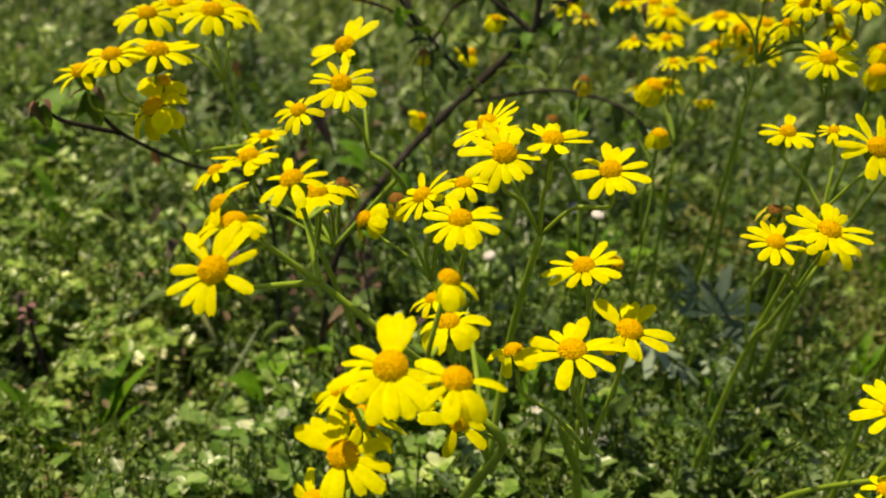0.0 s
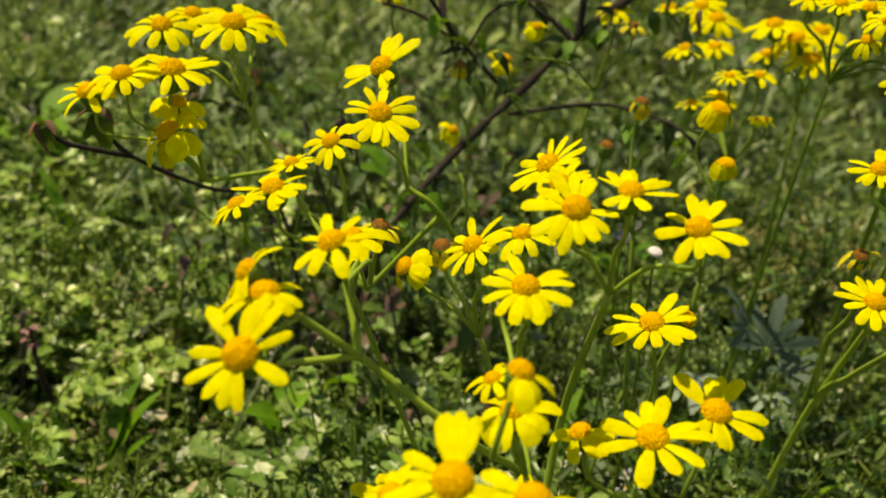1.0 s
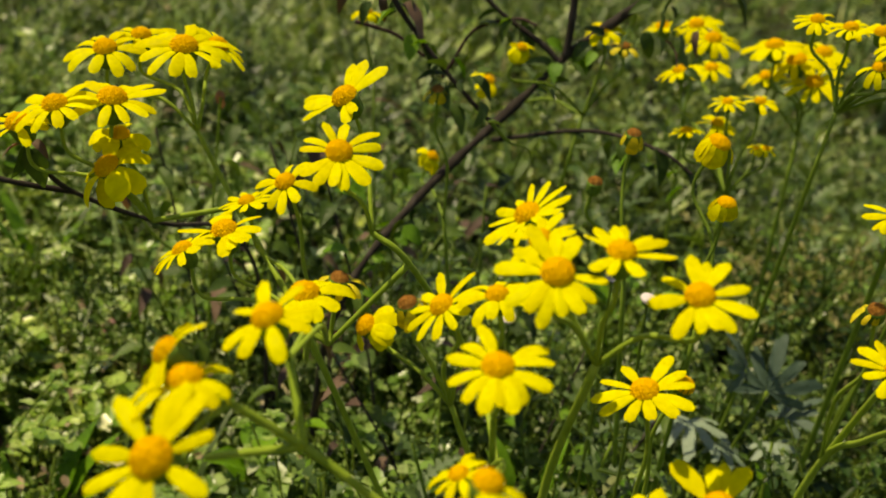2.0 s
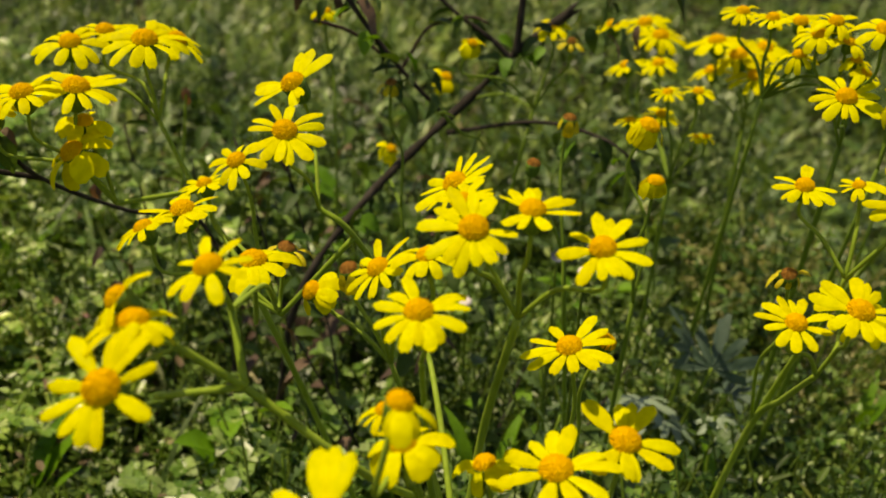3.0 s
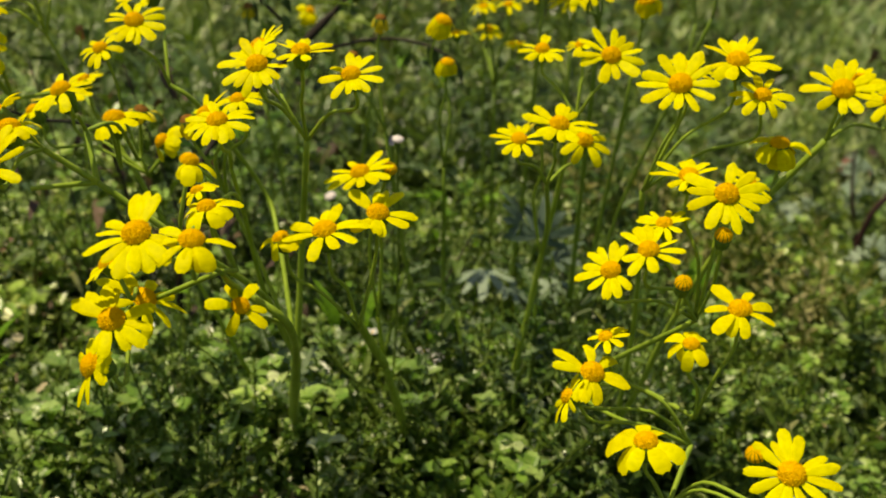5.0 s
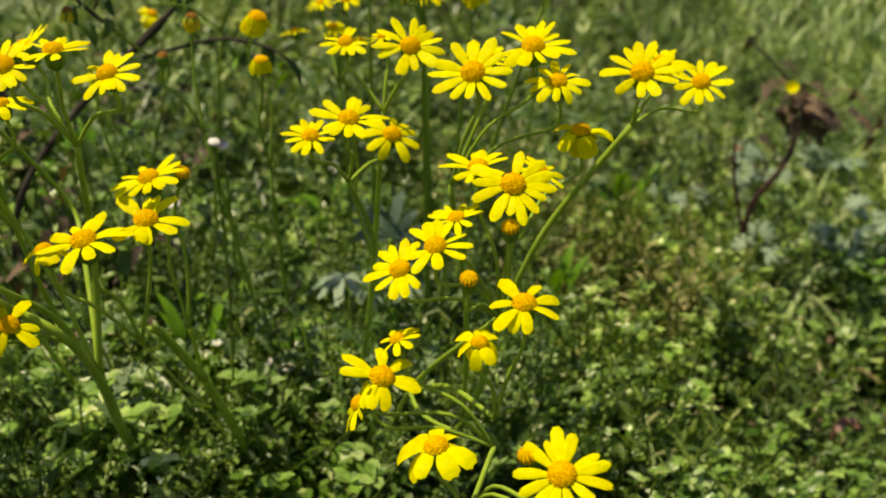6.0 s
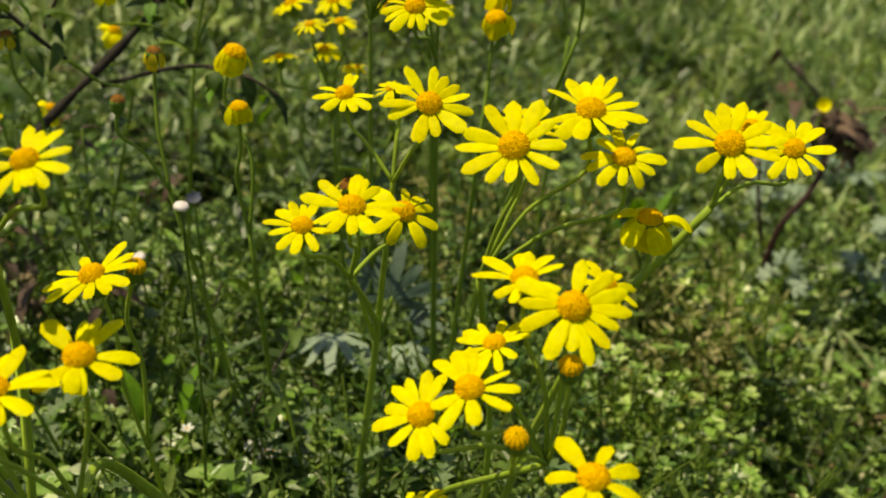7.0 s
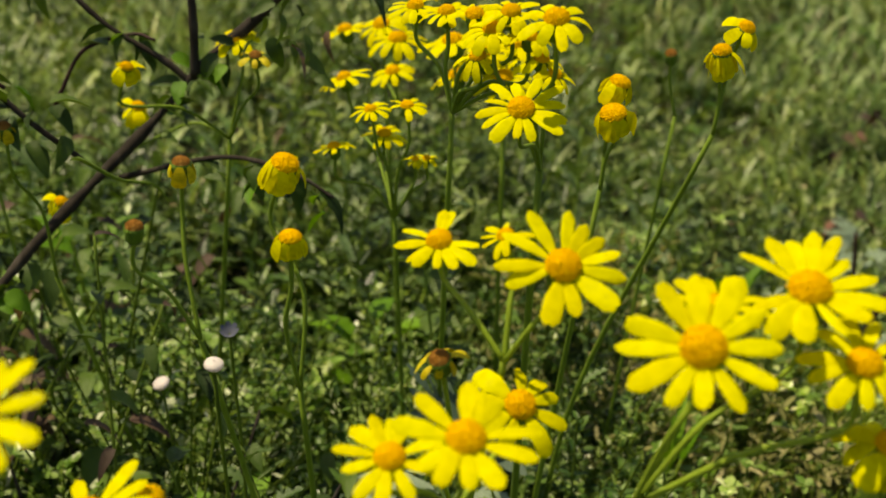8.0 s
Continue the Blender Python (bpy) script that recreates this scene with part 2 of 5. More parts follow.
def leaves_mesh(name, mat, centre, along, across, up, length, width, fold, bend):
    """Many folded leaves at once: six corners each, creased down the middle."""
    n = len(centre)
    L, W = length[:, None], width[:, None]
    rows = []
    for s, w in ((0.0, 0.0), (0.30, 0.92), (0.74, 0.80), (1.0, 0.0), (0.74, -0.80), (0.30, -0.92)):
        h = fold[:, None] * abs(w) * W - bend[:, None] * L * s * s
        rows.append(centre + along * (L * s) + across * (W * w * 0.5) + up * h)
    v = np.stack(rows, 1).reshape(-1, 3)
    base = (np.arange(n) * 6)[:, None]
    f3 = np.concatenate([base + np.array([q]) for q in ((0, 3, 2, 1), (0, 5, 4, 3))])
    return mesh_of(name, v.tolist(), f3.tolist(), mat)


def frame_of(n, steep):
    """Random leaf directions: steep 0 lies flat, 1 stands up."""
    a = rng.random(n) * 2 * np.pi
    e = (rng.random(n) * 0.9 - 0.25 + steep) * 0.9
    along = np.stack([np.cos(a) * np.cos(e), np.sin(a) * np.cos(e), np.sin(e)], 1)
    across = np.stack([-np.sin(a), np.cos(a), (rng.random(n) - 0.5) * 0.9], 1)
    across /= np.linalg.norm(across, axis=1)[:, None]
    up = np.cross(along, across)
    up /= np.linalg.norm(up, axis=1)[:, None]
    return along, across, up


def heights(x, y):
    return np.array([lift(a, b) for a, b in zip(x, y)])


def patchy(x, y, scale, seed):
    return np.array([noise.noise((a * scale, b * scale, seed)) for a, b in zip(x, y)])


def shade_of(x, y):
    """How lush the growth is: tall round the flowers and dark there, their shade put into its colours, lower and paler
    out to the sides.
    """
    return np.clip(1 - np.abs(x - 0.05 - 0.12 * y) / (0.16 + 0.25 * y), 0, 1)


def thinned(y):
    """Share of leaves left out, rising from none near the flowers to most beyond a metre."""
    return np.clip((y - 0.7) / 0.4, 0, 1) * 0.85


def clumps(count, name, label, tall, size, sprigs, per, mat, gate, seed, steep=0.3, slim=0.42, spread=0.016, lush=0.0, bare=0.18, area=None):
    """Tufts of leaning sprigs with leaves all along them, standing apart from one another."""
    cx, cy = scatter(count)
    if area and len(area) == 1:
        # all round, thinning outwards
        a, q = rng.random(count) * 2 * np.pi, 0.35 + area[0] * rng.random(count) ** 0.62
        cx, cy = 0.1 + q * np.sin(a), 0.45 + q * np.cos(a)
        near = (cy > 0.28) & (cy < 2.75) & (np.abs(cx - 0.07 - 0.10 * cy) < 0.12 + 0.47 * cy)
        cx, cy = cx[~near], cy[~near]
        count = len(cx)
    elif area:
        cx, cy = area[0] + (area[1] - area[0]) * rng.random(count), area[2] + (area[3] - area[2]) * rng.random(count)
    keep = patchy(cx, cy, 7.0, seed) + patchy(cx, cy, 21.0, seed + 4) * 0.6 + lush * (shade_of(cx, cy) - 0.5) > gate + 0.5 * (rng.random(count) - 0.5)
    bare_ground = np.minimum.reduce((((cx + 0.14) / 0.13) ** 2 + ((cy - 0.61) / 0.11) ** 2, ((cx - 0.04) / 0.17) ** 2 + ((cy - 0.68) / 0.22) ** 2, ((cx - 0.22) / 0.11) ** 2 + ((cy - 0.54) / 0.14) ** 2))
    if lush <= 0.0 and not area:
        keep &= rng.random(count) > 0.62 * np.exp(-bare_ground ** 2)
    cx, cy = cx[keep], cy[keep]
    ch = tall * (0.45 + 0.75 * rng.random(len(cx)) ** 1.5) * (0.7 + 0.5 * shade_of(cx, cy)) * (1.0 + 0.9 * patchy(cx, cy, 6.5, seed + 40)).clip(0.45, 1.7)
    # low growth where the tall stalks stand
    ch = ch * (1 - 0.7 * np.exp(-((cx + 0.245) / 0.04) ** 2 - ((cy - 0.495) / 0.06) ** 2))
    i = np.repeat(np.arange(len(cx)), sprigs)
    grow = 1 + 0.45 * np.clip(cy[i] - 0.8, 0, 1.6)
    off = rng.normal(0, spread, (len(i), 2)) * grow[:, None]
    x, y = cx[i] + off[:, 0], cy[i] + off[:, 1]
    z = heights(x, y)
    h = ch[i] * (0.55 + 0.55 * rng.random(len(i)))
    lean = off / spread * 0.28 + (rng.random((len(i), 2)) - 0.5) * 0.7
    k = np.tile(np.arange(per), len(x))
    i = np.repeat(np.arange(len(x)), per)
    # fewer, larger leaves where the mat is far off
    far = thinned(y[i]) > rng.random(len(i))
    i, k = i[~far], k[~far]
    s = bare + (1 - bare) * ((k + rng.random(len(k)) * 0.8) / per) ** 0.7
    c = np.stack([x[i] + lean[i, 0] * h[i] * s * s, y[i] + lean[i, 1] * h[i] * s * s, z[i] + h[i] * s], 1)
    c += (rng.random(c.shape) - 0.5) * 0.005
    along, across, up = frame_of(len(c), steep)
    length = size * (0.45 + 0.85 * rng.random(len(c))) * (1.2 - 0.55 * s) * grow[i] * (1 + 0.55 * thinned(y[i]))
    me = leaves_mesh(name, mat, c, along, across, up, length, length * (slim + 0.25 * rng.random(len(c))), 0.12 + 0.2 * rng.random(len(c)), 0.1 + 0.4 * rng.random(len(c)))
    tagged(new(name, me), label, "weed", kind="stuff")
    return x, y, z, h, lean


def sprig_stems(name, x, y, z, h, lean):
    """Thin three-sided stems of the mat."""
    v, f = [], []
    for a, b, c, t, (u, w) in zip(x, y, z, h, lean):
        if b > 1.05:
            continue
        r = 0.0006
        o = len(v)
        for s in (0.0, 0.5, 1.0):
            q = (a + u * t * s * s, b + w * t * s * s, c - 0.004 + t * s)
            v += [(q[0] + r, q[1], q[2]), (q[0] - r * 0.5, q[1] + r * 0.87, q[2]), (q[0] - r * 0.5, q[1] - r * 0.87, q[2])]
        for j in (0, 3):
            f += [(o + j, o + j + 1, o + j + 4, o + j + 3), (o + j + 1, o + j + 2, o + j + 5, o + j + 4), (o + j + 2, o + j, o + j + 3, o + j + 5)]
    ob = new(name, mesh_of(name, v, f, WEED_STEM))
    return tagged(ob, "thin pale green weed stems rising from the soil", "weed", kind="stuff")


def blades(count, name, label, tall, wide, mat, near=0.36, gate=-9.0, power=1.5, open_ground=False, around=0.0):
    x, y = scatter(count, near, power=power)
    keep = patchy(x, y, 3.5, 21.0) > gate
    # only outside the shade mask, where the pale colour paints brighter light
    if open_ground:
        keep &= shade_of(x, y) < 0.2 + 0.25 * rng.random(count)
    if around:
        # the same meadow goes on to every side, down to bare soil under the near weeds
        a, q = rng.random(count) * 2 * np.pi, 0.30 + around * rng.random(count) ** 0.75
        x, y = 0.03 + q * np.sin(a), 0.25 + q * np.cos(a)
        keep = (y < 0.30) | (np.abs(x - 0.07 - 0.10 * y) > 0.14 + 0.48 * y) | (y > 2.8)
    x, y = x[keep], y[keep]
    n = len(x)
    z = heights(x, y) - 0.003
    a = rng.random(n) * 2 * np.pi
    L = tall * (0.4 + 0.8 * rng.random(n))
    W = wide * (0.6 + 0.8 * rng.random(n))
    out = np.stack([np.cos(a), np.sin(a), np.zeros(n)], 1)
    side = np.stack([-np.sin(a), np.cos(a), np.zeros(n)], 1)
    tip = 0.25 + 0.9 * rng.random(n)
    rows = []
    root = np.stack([x, y, z], 1)
    for s, w in ((0.0, 0.6), (0.35, 1.0), (0.7, 0.8), (1.0, 0.0)):
        ctr = root + out * (L * tip * s * s)[:, None] + np.array([0, 0, 1.0]) * (L * (s - 0.35 * tip * s * s))[:, None]
        if w:
            rows += [ctr + side * (W * w * 0.5)[:, None], ctr + np.array([0, 0, -1.0]) * (W * 0.12)[:, None], ctr - side * (W * w * 0.5)[:, None]]
        else:
            rows.append(ctr)
    v = np.stack(rows, 1).reshape(-1, 3)
    b = (np.arange(n) * 10)[:, None]
    f4 = np.concatenate([b + np.array([[j, j + 1, j + 4, j + 3]]) for j in (0, 1, 3, 4)])
    f3 = np.concatenate([b + np.array([[6, 7, 9]]), b + np.array([[7, 8, 9]])])
    ob = new(name, mesh_of(name, v.tolist(), f4.tolist() + f3.tolist(), mat))
    return tagged(ob, label, "grass", kind="stuff")


def tips(name, x, y, z, h, lean, share, per=6, size=1.0):
    """Pale rosettes of young leaves at the tops of the sprigs."""
    # fewer pale rosettes round the flowers, painting the shade there
    pickd = rng.random(len(x)) < share * (1.1 - 0.8 * shade_of(x, y)) * (1 - thinned(y))
    x, y, z, h, lean = x[pickd], y[pickd], z[pickd], h[pickd], lean[pickd]
    i = np.repeat(np.arange(len(x)), per)
    a = np.tile(np.arange(per), len(x)) * 2.4 + np.repeat(rng.random(len(x)) * 6.3, per)
    e = 0.15 + 0.75 * rng.random(len(i))
    along = np.stack([np.cos(a) * np.cos(e), np.sin(a) * np.cos(e), np.sin(e)], 1)
    across = np.stack([-np.sin(a), np.cos(a), np.zeros(len(i))], 1)
    up = np.cross(along, across)
    c = np.stack([x[i] + lean[i, 0] * h[i], y[i] + lean[i, 1] * h[i], z[i] + h[i] * 1.02], 1)
    length = size * (0.0036 + 0.0046 * rng.random(len(i))) * (1 + 0.4 * np.clip(y[i] - 0.8, 0, 1.5))
    me = leaves_mesh(name, PALE, c, along, across, up, length, length * (0.6 + 0.3 * rng.random(len(i))), 0.2 * rng.random(len(i)), 0.2 + 0.4 * rng.random(len(i)))
    tagged(new(name, me), "pale young leaf rosettes topping the chickweed sprigs", "weed", kind="stuff")


def shoots(x, y, tall, leaf, mat, name, label, seed, pitch=0.008, slim=0.55, lean=0.5, bare=0.2, rise=0.15, tip=None, stem=True):
    """Upright shoots with leaves in crossed pairs at even steps up the stem, crowded and smaller towards the top."""
    n = len(x)
    z = heights(x, y)
    h = tall * (0.55 + 0.75 * rng.random(n) ** 1.4) * (1.0 + 0.7 * patchy(x, y, 9.0, seed)).clip(0.5, 1.6)
    h = h * (1 - 0.6 * np.exp(-((x + 0.250) / 0.030) ** 2 - ((y - 0.505) / 0.045) ** 2))
    a0, bend = rng.random(n) * 2 * np.pi, lean * rng.random(n)
    dx, dy = np.cos(a0) * bend, np.sin(a0) * bend
    spin = rng.random(n) * 6.28
    nodes = np.maximum(3, (h / pitch).astype(int))
    i = np.repeat(np.arange(n), nodes)
    j = np.arange(len(i)) - np.repeat(np.cumsum(nodes) - nodes, nodes)
    u = (j + 0.5 + 0.3 * (rng.random(len(i)) - 0.5)) / nodes[i]
    s = bare + (1 - bare) * (1 - (1 - u) ** 1.35)
    node_at = np.stack([x[i] + dx[i] * h[i] * s ** 1.7, y[i] + dy[i] * h[i] * s ** 1.7, z[i] + h[i] * s * (1 - 0.25 * bend[i] * s)], 1)
    cs, along, across, length = [], [], [], []
    for half in (0.0, np.pi):
        a = spin[i] + j * (np.pi / 2) + half + 0.5 * (rng.random(len(i)) - 0.5)
        e = rise + 0.85 * s ** 3 + 0.5 * (rng.random(len(i)) - 0.5)
        along.append(np.stack([np.cos(a) * np.cos(e), np.sin(a) * np.cos(e), np.sin(e)], 1))
        across.append(np.stack([-np.sin(a), np.cos(a), 0.5 * (rng.random(len(i)) - 0.5)], 1))
        length.append(leaf * (1.15 - 0.65 * s ** 2) * (0.75 + 0.5 * rng.random(len(i))) * (0.8 + 0.4 * rng.random(n)[i]))
        cs.append(node_at)
    c, along, across, length = np.concatenate(cs), np.concatenate(along), np.concatenate(across), np.concatenate(length)
    across /= np.linalg.norm(across, axis=1)[:, None]
    up = np.cross(along, across)
    m = len(c)
    me = leaves_mesh(name, mat, c, along, across, up, length, length * (slim + 0.2 * rng.random(m)), 0.10 + 0.16 * rng.random(m), 0.05 + 0.35 * rng.random(m))
    tagged(new(name, me), label, "weed", kind="stuff")
    lean_xy = np.stack([dx, dy], 1)
    if stem:
        sprig_stems(name.replace("_mat", "_stems"), x, y, z, h, lean_xy)
    if tip:
        tips(name.replace("_mat", "_tips"), x, y, z, h, lean_xy, tip, size=leaf / 0.0080)
    return x, y, z, h, lean_xy


def places(count, area, gate, seed, clump=0.011, per=5):
    """Clumps of a few shoots each within x0, x1, y0, y1, in drifts with gaps between them."""
    cx, cy = area[0] + (area[1] - area[0]) * rng.random(count), area[2] + (area[3] - area[2]) * rng.random(count)
    seen = np.abs(cx - 0.07 - 0.10 * cy) < 0.18 + 0.50 * cy
    keep = seen & (patchy(cx, cy, 8.0, seed) + 0.7 * patchy(cx, cy, 22.0, seed + 3) > gate + 0.35 * (rng.random(count) - 0.5))
    cx, cy = np.repeat(cx[keep], per), np.repeat(cy[keep], per)
    return cx + rng.normal(0, clump, len(cx)), cy + rng.normal(0, clump, len(cy))


GREEN = "bright green chickweed shoots with paired leaves on soil"
for count, area, gate, seed0, tall, leaf in ((600, (-0.36, 0.0, 0.36, 0.62), -0.25, 1.3, 0.055, 0.0104), (560, (-0.06, 0.24, 0.36, 0.74), 0.0, 5.3, 0.052, 0.0094), (1100, (0.16, 0.66, 0.38, 0.80), -0.08, 9.3, 0.062, 0.0062), (640, (-0.75, 0.75, 0.62, 1.10), 0.1, 13.3, 0.060, 0.0100)):
    shoots(*places(count, area, gate, seed0), tall, leaf, CHICK, "chickweed_mat", GREEN, seed0, 0.0085, 0.55, 0.6, 0.25, 0.2, 0.8)
PALE_TUFT = "pale yellow-green sprigs crowded with small leaves"
for count, area, gate, seed0, tall in ((820, (-0.42, 0.0, 0.36, 0.62), -0.4, 17.0, 0.063), (280, (-0.06, 0.18, 0.40, 0.62), -0.2, 27.0, 0.085), (150, (0.18, 0.60, 0.40, 0.85), 0.0, 19.0, 0.064), (330, (-0.95, -0.20, 0.54, 1.3), -0.2, 47.0, 0.078)):
    shoots(*places(count, area, gate, seed0, 0.008, 4), tall, 0.0062, SPURGE, "sprig_mat", PALE_TUFT, seed0, 0.0050, 0.42, 0.7, 0.35, 0.45)
for count, area, gate, seed0 in ((480, (0.12, 1.0, 0.60, 1.6), 0.14, 83.0), (600, (-0.9, 0.1, 0.72, 1.7), 0.14, 87.0)):
    shoots(*places(count, area, gate, seed0, 0.016, 4), 0.095, 0.017, FAR_LEAF, "lanceweed_mat", "slender upright green weeds with narrow leaves", seed0, 0.011, 0.17, 0.5, 0.15, 0.5)
shoots(*places(170, (0.18, 0.55, 0.44, 0.75), 0.0, 93.0, 0.010, 4), 0.085, 0.017, GRASS, "lanceweed_mat", "slender upright green weeds with narrow leaves", 93.0, 0.010, 0.14, 0.5, 0.15, 0.5)
shoots(*places(210, (-0.10, 0.20, 0.44, 0.72), -0.05, 61.0, 0.010, 3), 0.085, 0.0105, BROAD, "dock_mat", "dark green leafy shoots in the shade of the flowers", 61.0, 0.0125, 0.42, 0.5, 0.15, 0.1)
shoots(*places(95, (0.16, 0.31, 0.58, 0.80), -0.25, 101.0, 0.012, 3), 0.085, 0.013, DRY_WEED, "dry_weed_mat", "dry tan weed stems with withered narrow leaves", 101.0, 0.011, 0.2, 0.7, 0.2, 0.3)
for seed0 in (71.0, 73.0):
    clumps(3200, "meadow_weeds", "low green weeds of the meadow all around", 0.07, 0.028, 4, 4, FAR_LEAF if seed0 < 72 else CHICK, -0.35, seed0, 0.25, 0.6, 0.05, 0.0, 0.3, (5.6,))
clumps(640, "tall_weed_mat", "upright mid-green leafy weeds further off", 0.085, 0.017, 4, 9, FAR_LEAF, -0.05, 23.0, 0.7, 0.28, 0.018, 0.0, 0.35, (-0.9, 1.1, 0.78, 1.9))
clumps(2300, "clover_mat", "dark green rounder weed leaves under the chickweed", 0.044, 0.014, 4, 4, BROAD, -0.12, 31.0, 0.2, 0.6, 0.02, 0.0, 0.5)
# dark-leaved shoots gathered round the flowers, their colour deepening the shade
slim = clumps(620, "spurrey_mat", "dark green slender upright weed shoots among chickweed", 0.085, 0.014, 5, 12, GRASS, 0.08, 57.0, 0.6, 0.15, 0.012, 0.9, 0.30)
sprig_stems("spurrey_stems", *slim)
# bottom layer of leaves in shade-dark colour, for deep gaps in the mat
clumps(3600, "moss_mat", "low weed leaves covering the soil, coloured dark olive for shade", 0.026, 0.013, 4, 6, UNDER_SHADED, -0.5, 77.0, 0.1, 0.5, 0.02)
blades(7000, "grass_blades", "narrow dark and mid-green grass blades among the weeds", 0.085, 0.0026, GRASS, gate=0.08)
blades(13000, "far_grass", "grass further off behind the weeds, coloured pale for sunlight", 0.095, 0.0042, FAR_GRASS, near=0.85, gate=-0.02, power=1.0)
blades(11000, "pale_grass", "pale yellow-green grass on open ground, sunny brightness in its colour", 0.075, 0.0048, PALE_GRASS, near=0.72, power=1.1, open_ground=True)
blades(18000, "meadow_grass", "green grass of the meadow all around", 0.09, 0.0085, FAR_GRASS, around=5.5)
blades(9000, "meadow_straw", "dry straw-coloured grass of the meadow around", 0.07, 0.0075, LITTER, around=5.5)
blades(1200, "far_straw", "dry tan grass stalks among the far green grass", 0.065, 0.0042, LITTER, near=0.95, gate=-0.1, power=1.0)


def litter(count):
    x, y = scatter(count)
    keep = patchy(x, y, 5.0, 91.0) - 0.9 * (shade_of(x, y) - 0.55) > 0.0
    x, y = x[keep], y[keep]
    n = len(x)
    z = heights(x, y) + 0.002 + 0.055 * rng.random(n) ** 2
    along, across, up = frame_of(n, -0.05)
    length = 0.004 + 0.010 * rng.random(n) ** 2
    me = leaves_mesh("dry_litter", LITTER, np.stack([x, y, z], 1), along, across, up, length, length * (0.15 + 0.4 * rng.random(n)), 0.2 * rng.random(n), 0.2 * rng.random(n))
    tagged(new("dry_litter", me), "small dry leaf scraps caught among the weeds", "leaf litter", kind="stuff")


litter(15000)


def dry_leaves(count, area):
    """Curled tan leaves lying on the open patch of soil among the stalks."""
    x, y = area[0] + (area[1] - area[0]) * rng.random(count), area[2] + (area[3] - area[2]) * rng.random(count)
    z = heights(x, y) + 0.008 + 0.030 * rng.random(count)
    along, across, up = frame_of(count, 0.0)
    length = 0.006 + 0.010 * rng.random(count)
    me = leaves_mesh("dry_leaves", LITTER, np.stack([x, y, z], 1), along, across, up, length, length * (0.4 + 0.3 * rng.random(count)), 0.3 * rng.random(count), 0.4 * rng.random(count))
    tagged(new("dry_leaves", me), "curled tan dead leaves on the soil between weeds", "leaf litter", kind="stuff")


dry_leaves(420, (-0.42, -0.19, 0.45, 0.66))


# ---- the yellow-flowered plants ----
def petal_mesh(k, droop, mat, name):
    """One ray floret, one unit long from the head's axis: grooved, round-tipped, bent downwards by droop degrees."""
    r = random.Random(k * 31 + droop)
    rows, cols = 8, 5
    wide = 0.100 + 0.034 * r.random()
    first, last = (10 if droop < 60 else -35), -droop * 1.35 + 6
    if droop >= 70:
        first, last = -66, -96
    x, z, verts = 0.24, 0.03, []
    ds = 0.78 / (rows - 1)
    twist = (r.random() - 0.5) * 0.5
    for i in range(rows):
        s = i / (rows - 1)
        w = wide * (0.42 + 0.58 * min(1, s * 2.4)) * (1 if s < 0.80 else math.sqrt(max(0.16, 1 - ((s - 0.80) / 0.215) ** 2)))
        a = math.radians(first + (last - first) * s ** 0.85)
        for c in range(cols):
            u = c / (cols - 1) * 2 - 1
            groove = -0.030 * math.cos(u * math.pi * 1.5) * math.sin(math.pi * min(1, s * 1.1)) - 0.028 * u * u
            notch = 0.022 * (1 - abs(u) * 1.2) * (s == 1.0) * (1 if k % 2 else -1)
            verts.append((x - notch * math.cos(a), w * u, z + groove + twist * s * u * w))
        x += ds * math.cos(a)
        z += ds * math.sin(a)
    faces = [(i * cols + c, i * cols + c + 1, (i + 1) * cols + c + 1, (i + 1) * cols + c) for i in range(rows - 1) for c in range(cols - 1)]
    return mesh_of(name, verts, faces, mat)


def disc_mesh(name, mat, height=0.25, radius=0.31, florets=120):
    """The domed centre: a cap with a spiral of small florets standing on it."""
    verts, faces = [], []
    rings, sides = 5, 16
    for i in range(rings):
        q = i / (rings - 1) * math.pi / 2
        for k in range(sides):
            a = 2 * math.pi * k / sides
            verts.append((radius * math.cos(q * 0.98) * math.cos(a), radius * math.cos(q * 0.98) * math.sin(a), 0.02 + height * math.sin(q)))
    faces = [(i * sides + k, i * sides + (k + 1) % sides, (i + 1) * sides + (k + 1) % sides, (i + 1) * sides + k) for i in range(rings - 1) for k in range(sides)]
    faces.append(tuple((rings - 1) * sides + k for k in range(sides)))
    r = random.Random(5)
    for j in range(florets):
        f = math.sqrt((j + 0.5) / florets)
        a = j * 2.39996
        rad = radius * 1.0 * f
        base = Vector((rad * math.cos(a), rad * math.sin(a), 0.02 + height * math.sqrt(max(0, 1 - f * f)) * 0.96))
        up = Vector((base.x / radius * 0.9, base.y / radius * 0.9, 0.75)).normalized()
        s1 = up.orthogonal().normalized()
        s2 = up.cross(s1)
        tall, w, o = 0.010 + 0.016 * r.random(), 0.025, len(verts)
        for lvl, wd in ((-0.01, 1.0), (tall, 0.75)):
            for k in range(5):
                b = 2 * math.pi * k / 5
                verts.append(tuple(base + up * lvl + (s1 * math.cos(b) + s2 * math.sin(b)) * w * wd))
        faces += [(o + k, o + (k + 1) % 5, o + 5 + (k + 1) % 5, o + 5 + k) for k in range(5)] + [tuple(o + 5 + k for k in range(5))]
    return mesh_of(name, verts, faces, mat)


